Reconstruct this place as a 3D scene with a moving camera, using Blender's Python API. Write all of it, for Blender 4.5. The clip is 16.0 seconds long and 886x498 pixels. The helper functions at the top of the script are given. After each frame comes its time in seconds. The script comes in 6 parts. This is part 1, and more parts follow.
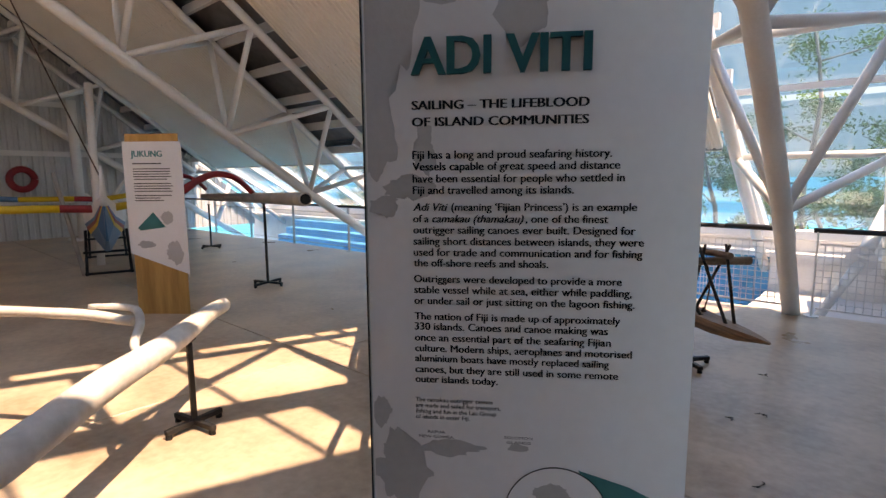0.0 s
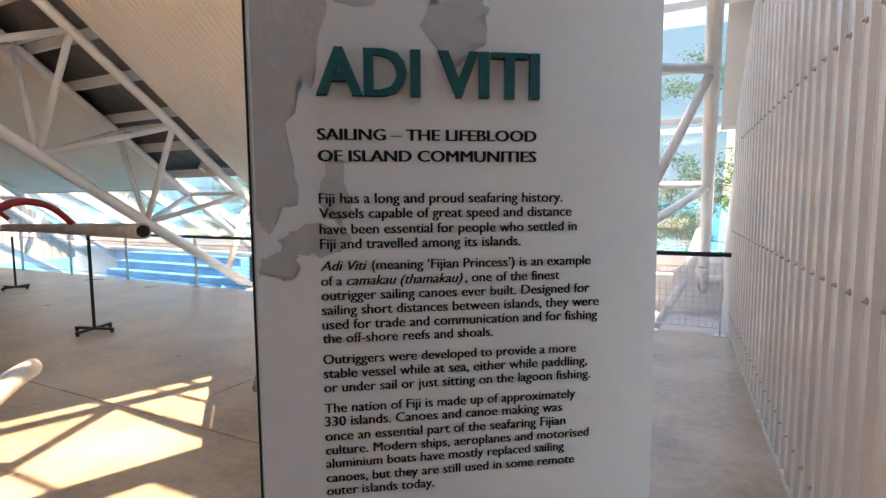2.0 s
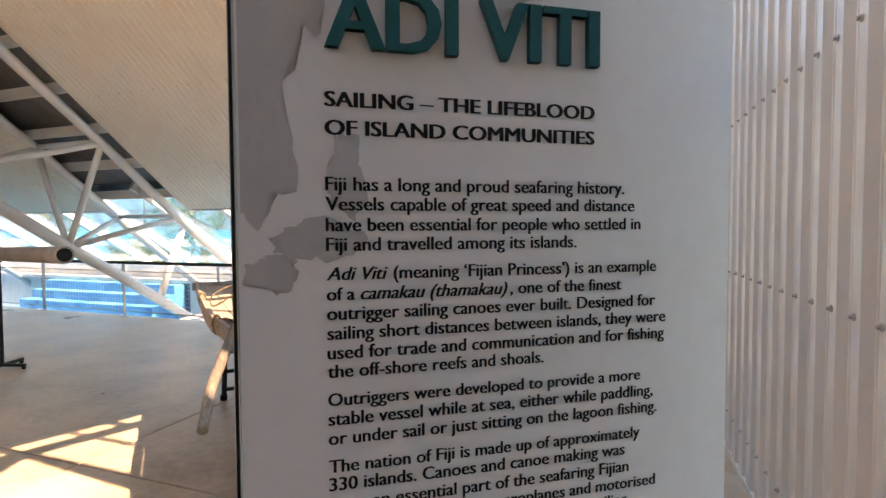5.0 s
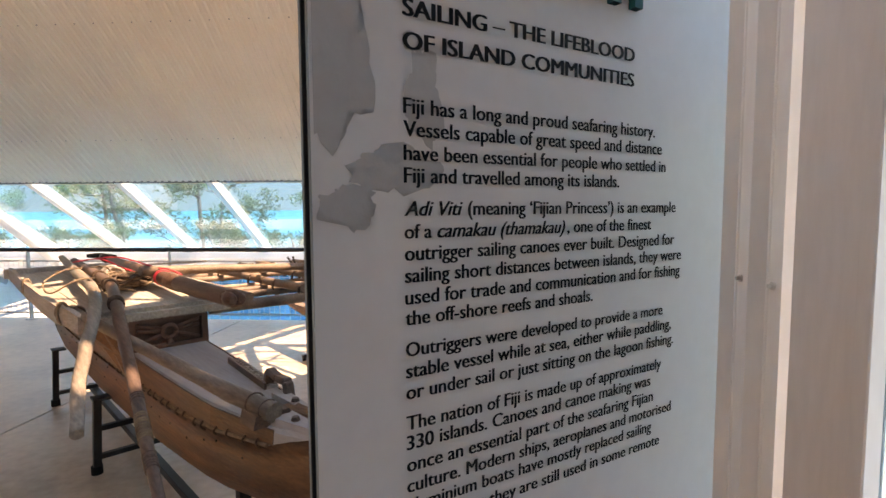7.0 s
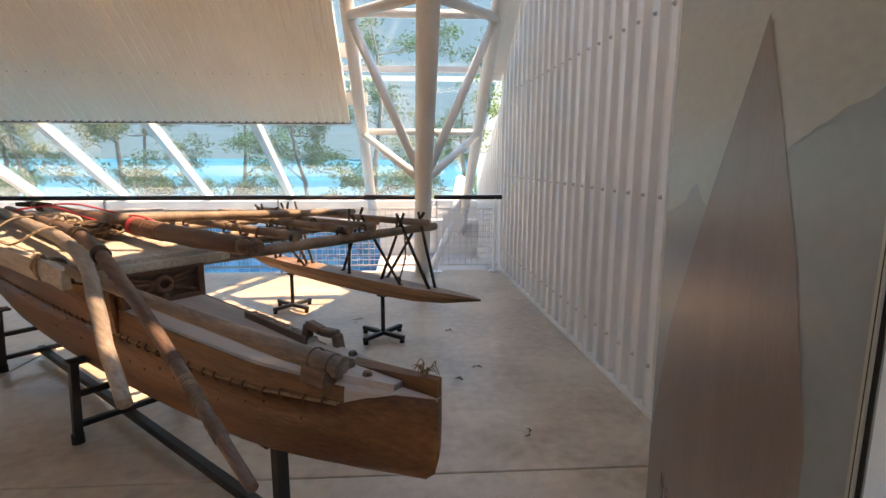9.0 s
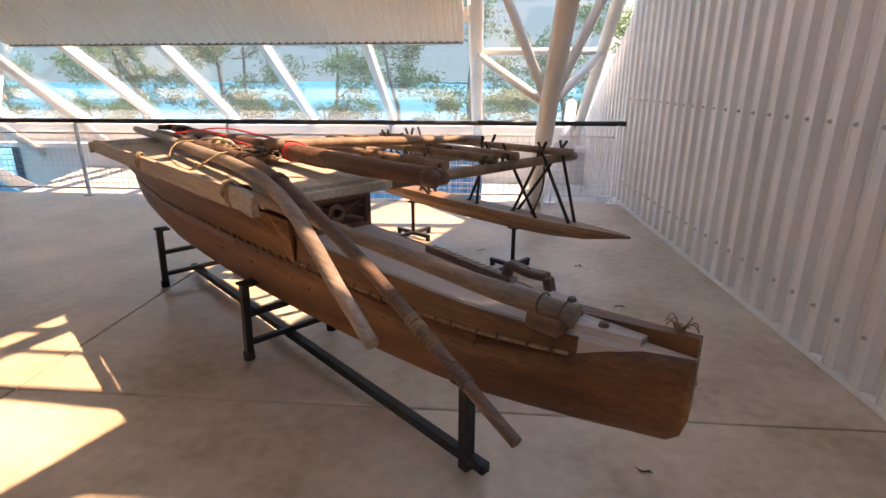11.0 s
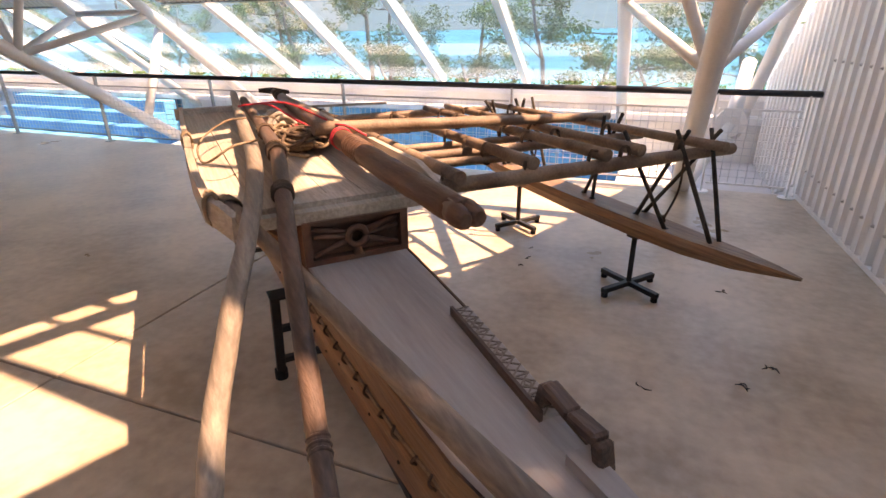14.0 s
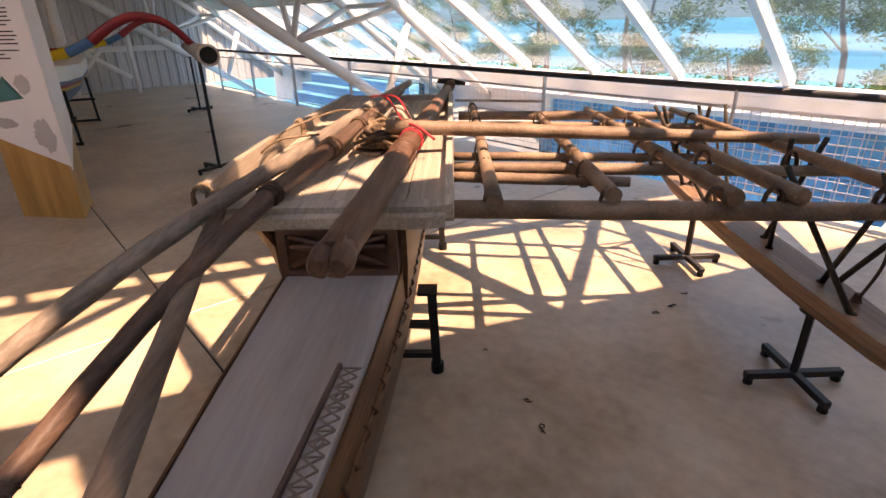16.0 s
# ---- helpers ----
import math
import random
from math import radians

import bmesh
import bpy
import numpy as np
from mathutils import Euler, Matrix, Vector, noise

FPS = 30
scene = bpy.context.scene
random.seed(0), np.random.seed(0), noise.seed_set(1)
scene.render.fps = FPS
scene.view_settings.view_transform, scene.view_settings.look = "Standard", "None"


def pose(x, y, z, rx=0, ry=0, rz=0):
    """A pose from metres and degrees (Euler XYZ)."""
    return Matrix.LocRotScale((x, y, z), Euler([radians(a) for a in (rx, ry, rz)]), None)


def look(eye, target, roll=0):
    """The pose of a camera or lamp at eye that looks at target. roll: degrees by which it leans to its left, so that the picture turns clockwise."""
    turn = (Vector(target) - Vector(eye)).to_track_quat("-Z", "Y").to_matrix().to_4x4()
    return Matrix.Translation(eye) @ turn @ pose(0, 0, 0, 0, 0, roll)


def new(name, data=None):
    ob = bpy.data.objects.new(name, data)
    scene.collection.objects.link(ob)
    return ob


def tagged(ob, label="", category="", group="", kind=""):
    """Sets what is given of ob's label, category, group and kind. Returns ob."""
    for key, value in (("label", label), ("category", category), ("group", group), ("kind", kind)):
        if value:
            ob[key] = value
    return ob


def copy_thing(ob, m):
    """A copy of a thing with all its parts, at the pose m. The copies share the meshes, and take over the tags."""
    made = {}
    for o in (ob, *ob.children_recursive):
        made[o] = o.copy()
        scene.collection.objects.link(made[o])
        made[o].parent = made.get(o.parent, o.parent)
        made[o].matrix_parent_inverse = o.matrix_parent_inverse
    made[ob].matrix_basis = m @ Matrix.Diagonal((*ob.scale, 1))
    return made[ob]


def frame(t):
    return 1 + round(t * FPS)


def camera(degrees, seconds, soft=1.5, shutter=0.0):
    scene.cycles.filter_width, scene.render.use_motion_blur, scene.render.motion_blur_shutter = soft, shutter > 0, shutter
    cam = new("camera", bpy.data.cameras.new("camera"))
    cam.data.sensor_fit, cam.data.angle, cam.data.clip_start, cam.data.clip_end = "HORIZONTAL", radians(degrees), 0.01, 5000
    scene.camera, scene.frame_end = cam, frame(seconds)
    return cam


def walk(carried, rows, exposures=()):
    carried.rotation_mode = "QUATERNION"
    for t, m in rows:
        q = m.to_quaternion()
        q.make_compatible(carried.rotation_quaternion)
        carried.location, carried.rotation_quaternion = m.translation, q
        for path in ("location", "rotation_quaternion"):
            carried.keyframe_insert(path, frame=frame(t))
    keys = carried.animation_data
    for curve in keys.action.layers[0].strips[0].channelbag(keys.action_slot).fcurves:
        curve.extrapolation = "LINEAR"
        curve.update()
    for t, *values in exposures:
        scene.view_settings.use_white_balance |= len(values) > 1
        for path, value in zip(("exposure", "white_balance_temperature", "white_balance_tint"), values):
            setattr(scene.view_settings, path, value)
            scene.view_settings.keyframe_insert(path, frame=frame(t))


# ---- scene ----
cam = camera(80.5, 16.0)
PATH = [
    (0, (0.573, 0.284, 1.619), (-0.751, 1.758, 1.349), -0.4),
    (0.5, (0.44, 0.232, 1.638), (-0.721, 1.842, 1.388), -0.3),
    (1, (0.388, 0.304, 1.644), (-0.601, 2.028, 1.419), -0.3),
    (1.5, (0.371, 0.38, 1.65), (-0.537, 2.15, 1.443), -0.5),
    (2, (0.353, 0.398, 1.656), (-0.536, 2.18, 1.477), -0.4),
    (2.5, (0.35, 0.402, 1.663), (-0.529, 2.192, 1.512), -0.5),
    (3, (0.344, 0.422, 1.668), (-0.521, 2.22, 1.537), -0.5),
    (3.5, (0.344, 0.462, 1.664), (-0.503, 2.27, 1.552), -0.6),
    (4, (0.306, 0.472, 1.655), (-0.532, 2.286, 1.563), -0.5),
    (4.2, (0.282, 0.461, 1.652), (-0.548, 2.279, 1.566), -0.4),
    (6.3, (0.017, 0.606, 1.552), (-0.291, 2.578, 1.432), -0.4),
    (6.5, (0.003, 0.601, 1.557), (-0.255, 2.579, 1.42), -0.4),
    (7, (-0.079, 0.494, 1.563), (-0.217, 2.483, 1.407), -0.3),
    (7.5, (-0.168, 0.416, 1.525), (-0.097, 2.405, 1.324), 0.1),
    (8, (-0.298, 0.418, 1.522), (-0.103, 2.391, 1.258), 0.1),
    (8.5, (-0.436, 0.544, 1.511), (-0.235, 2.511, 1.211), 0.2),
    (8.7, (-0.504, 0.613, 1.506), (-0.308, 2.578, 1.192), 0.1),
    (9, (-0.552, 0.631, 1.516), (-0.428, 2.597, 1.171), 0.1),
    (9.2, (-0.608, 0.638, 1.516), (-0.531, 2.601, 1.140), 0.1),
    (9.5, (-0.704, 0.684, 1.499), (-0.705, 2.642, 1.091), 0.1),
    (10, (-0.934, 0.683, 1.519), (-1.014, 2.62, 1.028), 0.2),
    (12.3, (-1.11, 1.115, 1.512), (-1.369, 2.975, 0.823), -0.1),
    (12.5, (-1.153, 1.168, 1.513), (-1.434, 3.021, 0.814), -0.0),
    (13, (-1.116, 1.315, 1.541), (-1.432, 3.145, 0.799), -0.1),
    (13.5, (-0.943, 1.459, 1.574), (-1.338, 3.261, 0.804), -0.3),
    (14, (-0.813, 1.623, 1.592), (-1.478, 3.342, 0.815), -0.6),
    (14.5, (-0.719, 1.87, 1.584), (-1.584, 3.491, 0.795), -0.8),
    (15, (-0.626, 2.026, 1.579), (-1.678, 3.528, 0.781), -0.8),
    (15.5, (-0.424, 2.18, 1.597), (-1.693, 3.506, 0.803), -1.0),
    (16, (-0.333, 2.377, 1.591), (-1.723, 3.572, 0.792), -1.1),
]
walk(cam, [(t, look(eye, target, roll)) for t, eye, target, roll in PATH],
     exposures=[(0, 2.8, 10200, 28), (1, 3.1, 10600, 28), (2, 3.4, 11400, 28), (4, 3.4, 11400, 27), (6.5, 3.4, 11400, 24), (7, 3.35, 11000, 25), (8, 3.15, 10700, 25), (9, 3.05, 11500, 25), (10, 3.05, 12000, 29), (12.5, 3.3, 12300, 37), (14, 3.2, 12300, 37), (15, 3.0, 12000, 37), (16, 2.9, 11800, 37)])

# ---- light ----
SUN_TO = Vector((0.52, 0.087, 1.0)).normalized()          # from the floor towards the sun
SUN_ELEVATION = math.asin(SUN_TO.z)
SUN_ROTATION = math.atan2(SUN_TO.x, SUN_TO.y)
world = bpy.data.worlds.new("sky_world")
scene.world = world
world.use_nodes = True
wn, wl = world.node_tree.nodes, world.node_tree.links
wn.clear()
w_out, w_bg, w_sky = wn.new("ShaderNodeOutputWorld"), wn.new("ShaderNodeBackground"), wn.new("ShaderNodeTexSky")
w_sky.sky_type, w_sky.sun_disc = "NISHITA", False
w_sky.sun_elevation, w_sky.sun_rotation = SUN_ELEVATION, SUN_ROTATION
w_sky.air_density, w_sky.dust_density, w_sky.ozone_density = 1.0, 0.2, 1.5
w_bg.inputs["Strength"].default_value = 0.15
wl.new(w_sky.outputs[0], w_bg.inputs[0])
wl.new(w_bg.outputs[0], w_out.inputs[0])
sun_data = bpy.data.lights.new("sun", "SUN")
sun_data.energy, sun_data.angle, sun_data.color = 1.5, radians(0.5), (1.0, 0.95, 0.87)
sun = new("sun", sun_data)
sun.matrix_world = look(tuple(SUN_TO * 40), (0, 0, 0))


# ---- materials ----
def surface(name, dark, light, size=0.5, rough=0.6, metal=0.0, bump=0.15, grain=60.0, stretch=(1, 1, 1), turn=0.0,
            spread=(0.3, 0.7), random_tone=0.0, rough_spread=0.1, coat=0.0, streak=0.0, shine=0.5):
    """A two-scale procedural surface: broad patches of `size` metres and a fine grain, with relief."""
    m = bpy.data.materials.new(name)
    m.use_nodes = True
    n, l = m.node_tree.nodes, m.node_tree.links
    b = n["Principled BSDF"]
    co, mp = n.new("ShaderNodeTexCoord"), n.new("ShaderNodeMapping")
    geo_in = n.new("ShaderNodeNewGeometry")
    l.new(geo_in.outputs["Position"], mp.inputs[0])
    mp.inputs["Rotation"].default_value = (0, 0, turn)
    mp2 = n.new("ShaderNodeMapping")
    mp2.inputs["Scale"].default_value = stretch
    l.new(mp.outputs[0], mp2.inputs[0])
    big, fine = n.new("ShaderNodeTexNoise"), n.new("ShaderNodeTexNoise")
    big.inputs["Scale"].default_value, big.inputs["Detail"].default_value = 1.0 / size, 6
    fine.inputs["Scale"].default_value, fine.inputs["Detail"].default_value = grain, 3
    l.new(mp2.outputs[0], big.inputs[0])
    l.new(mp2.outputs[0], fine.inputs[0])
    mix = n.new("ShaderNodeMath")
    mix.operation = "MULTIPLY_ADD"
    l.new(fine.outputs[0], mix.inputs[0])
    mix.inputs[1].default_value = 0.35
    l.new(big.outputs[0], mix.inputs[2])
    ramp = n.new("ShaderNodeValToRGB")
    ramp.color_ramp.elements[0].position, ramp.color_ramp.elements[1].position = spread[0] + 0.17, spread[1] + 0.17
    ramp.color_ramp.elements[0].color, ramp.color_ramp.elements[1].color = (*dark, 1), (*light, 1)
    l.new(mix.outputs[0], ramp.inputs[0])
    colour = ramp.outputs[0]
    if streak:
        mp3, lines, dark_mix, lr = n.new("ShaderNodeMapping"), n.new("ShaderNodeTexNoise"), n.new("ShaderNodeMixRGB"), n.new("ShaderNodeMapRange")
        mp3.inputs["Scale"].default_value = (stretch[0] * 6, stretch[1] * 30, stretch[2] * 30)
        lines.inputs["Scale"].default_value, lines.inputs["Detail"].default_value = 1.0, 5
        l.new(mp.outputs[0], mp3.inputs[0])
        l.new(mp3.outputs[0], lines.inputs[0])
        lr.inputs["From Min"].default_value, lr.inputs["From Max"].default_value = 0.38, 0.62
        lr.inputs["To Min"].default_value, lr.inputs["To Max"].default_value = 1 - streak, 1.0
        l.new(lines.outputs[0], lr.inputs[0])
        dark_mix.blend_type = "MULTIPLY"
        dark_mix.inputs[0].default_value = 1.0
        l.new(colour, dark_mix.inputs[1])
        l.new(lr.outputs[0], dark_mix.inputs[2])
        colour = dark_mix.outputs[0]
    if random_tone:
        info, hsv, mr = n.new("ShaderNodeObjectInfo"), n.new("ShaderNodeHueSaturation"), n.new("ShaderNodeMapRange")
        mr.inputs["To Min"].default_value, mr.inputs["To Max"].default_value = 1 - random_tone, 1 + random_tone
        l.new(info.outputs["Random"], mr.inputs[0])
        l.new(mr.outputs[0], hsv.inputs["Value"])
        l.new(colour, hsv.inputs["Color"])
        colour = hsv.outputs[0]
    l.new(colour, b.inputs["Base Color"])
    rr = n.new("ShaderNodeMapRange")
    rr.inputs["To Min"].default_value, rr.inputs["To Max"].default_value = max(0.02, rough - rough_spread), min(1, rough + rough_spread)
    l.new(big.outputs[0], rr.inputs[0])
    l.new(rr.outputs[0], b.inputs["Roughness"])
    b.inputs["Metallic"].default_value = metal
    b.inputs["Specular IOR Level"].default_value = shine
    if coat:
        b.inputs["Coat Weight"].default_value, b.inputs["Coat Roughness"].default_value = coat, 0.25
    if bump:
        bp = n.new("ShaderNodeBump")
        bp.inputs["Strength"].default_value, bp.inputs["Distance"].default_value = bump, 0.01
        l.new(fine.outputs[0], bp.inputs["Height"])
        l.new(bp.outputs[0], b.inputs["Normal"])
    return m


def pane_glass(name, tint=(0.80, 0.89, 0.91)):
    m = bpy.data.materials.new(name)
    m.use_nodes = True
    n, l = m.node_tree.nodes, m.node_tree.links
    n.remove(n["Principled BSDF"])
    tr, gl, mx, fr = n.new("ShaderNodeBsdfTransparent"), n.new("ShaderNodeBsdfGlossy"), n.new("ShaderNodeMixShader"), n.new("ShaderNodeLayerWeight")
    pw, ad = n.new("ShaderNodeMath"), n.new("ShaderNodeMath")
    pw.operation, ad.operation = "POWER", "MULTIPLY_ADD"
    pw.inputs[1].default_value, ad.inputs[1].default_value, ad.inputs[2].default_value = 4.0, 0.6, 0.04
    tr.inputs[0].default_value = (*tint, 1)
    gl.inputs["Roughness"].default_value = 0.02
    l.new(fr.outputs["Facing"], pw.inputs[0])
    l.new(pw.outputs[0], ad.inputs[0])
    l.new(ad.outputs[0], mx.inputs[0])
    l.new(tr.outputs[0], mx.inputs[1])
    l.new(gl.outputs[0], mx.inputs[2])
    # a little pale translucency paints hazy glare over the view
    veil_mix, veil = n.new("ShaderNodeMixShader"), n.new("ShaderNodeBsdfTranslucent")
    veil.inputs[0].default_value = (0.9, 0.93, 0.95, 1)
    veil_mix.inputs[0].default_value = 0.008
    l.new(mx.outputs[0], veil_mix.inputs[1])
    l.new(veil.outputs[0], veil_mix.inputs[2])
    l.new(veil_mix.outputs[0], n["Material Output"].inputs[0])
    return m


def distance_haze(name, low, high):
    """Emission that stands in for bright hazy air over the sea, paler towards the horizon."""
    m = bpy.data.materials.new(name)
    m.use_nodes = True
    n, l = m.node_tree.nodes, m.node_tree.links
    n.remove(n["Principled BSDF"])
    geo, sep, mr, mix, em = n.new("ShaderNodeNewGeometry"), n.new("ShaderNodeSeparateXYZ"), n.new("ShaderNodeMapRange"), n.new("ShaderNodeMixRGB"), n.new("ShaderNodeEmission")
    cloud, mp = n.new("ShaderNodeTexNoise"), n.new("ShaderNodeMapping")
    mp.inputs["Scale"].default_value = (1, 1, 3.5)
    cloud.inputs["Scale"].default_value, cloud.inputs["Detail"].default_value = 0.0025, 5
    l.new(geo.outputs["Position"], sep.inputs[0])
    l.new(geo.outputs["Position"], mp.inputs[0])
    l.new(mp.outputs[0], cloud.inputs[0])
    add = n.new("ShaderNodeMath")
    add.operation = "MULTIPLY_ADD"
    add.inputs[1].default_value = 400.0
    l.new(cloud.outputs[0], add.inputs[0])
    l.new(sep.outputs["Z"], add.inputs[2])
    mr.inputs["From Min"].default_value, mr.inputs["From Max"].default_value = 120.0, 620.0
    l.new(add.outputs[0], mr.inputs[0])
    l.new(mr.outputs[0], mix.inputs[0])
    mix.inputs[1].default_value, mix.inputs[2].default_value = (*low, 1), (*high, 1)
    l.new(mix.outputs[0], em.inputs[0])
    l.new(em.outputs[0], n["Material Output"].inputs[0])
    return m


def foliage(name, dark, light):
    """Thin leaves that light shines through."""
    m = surface(name, dark, light, 1.2, 0.55, bump=0, grain=5, random_tone=0.2)
    n, l = m.node_tree.nodes, m.node_tree.links
    tr, mx = n.new("ShaderNodeBsdfTranslucent"), n.new("ShaderNodeMixShader")
    b = n["Principled BSDF"]
    l.new(b.inputs["Base Color"].links[0].from_socket, tr.inputs[0])
    mx.inputs[0].default_value = 0.45
    l.new(b.outputs[0], mx.inputs[1])
    l.new(tr.outputs[0], mx.inputs[2])
    l.new(mx.outputs[0], n["Material Output"].inputs[0])
    return m


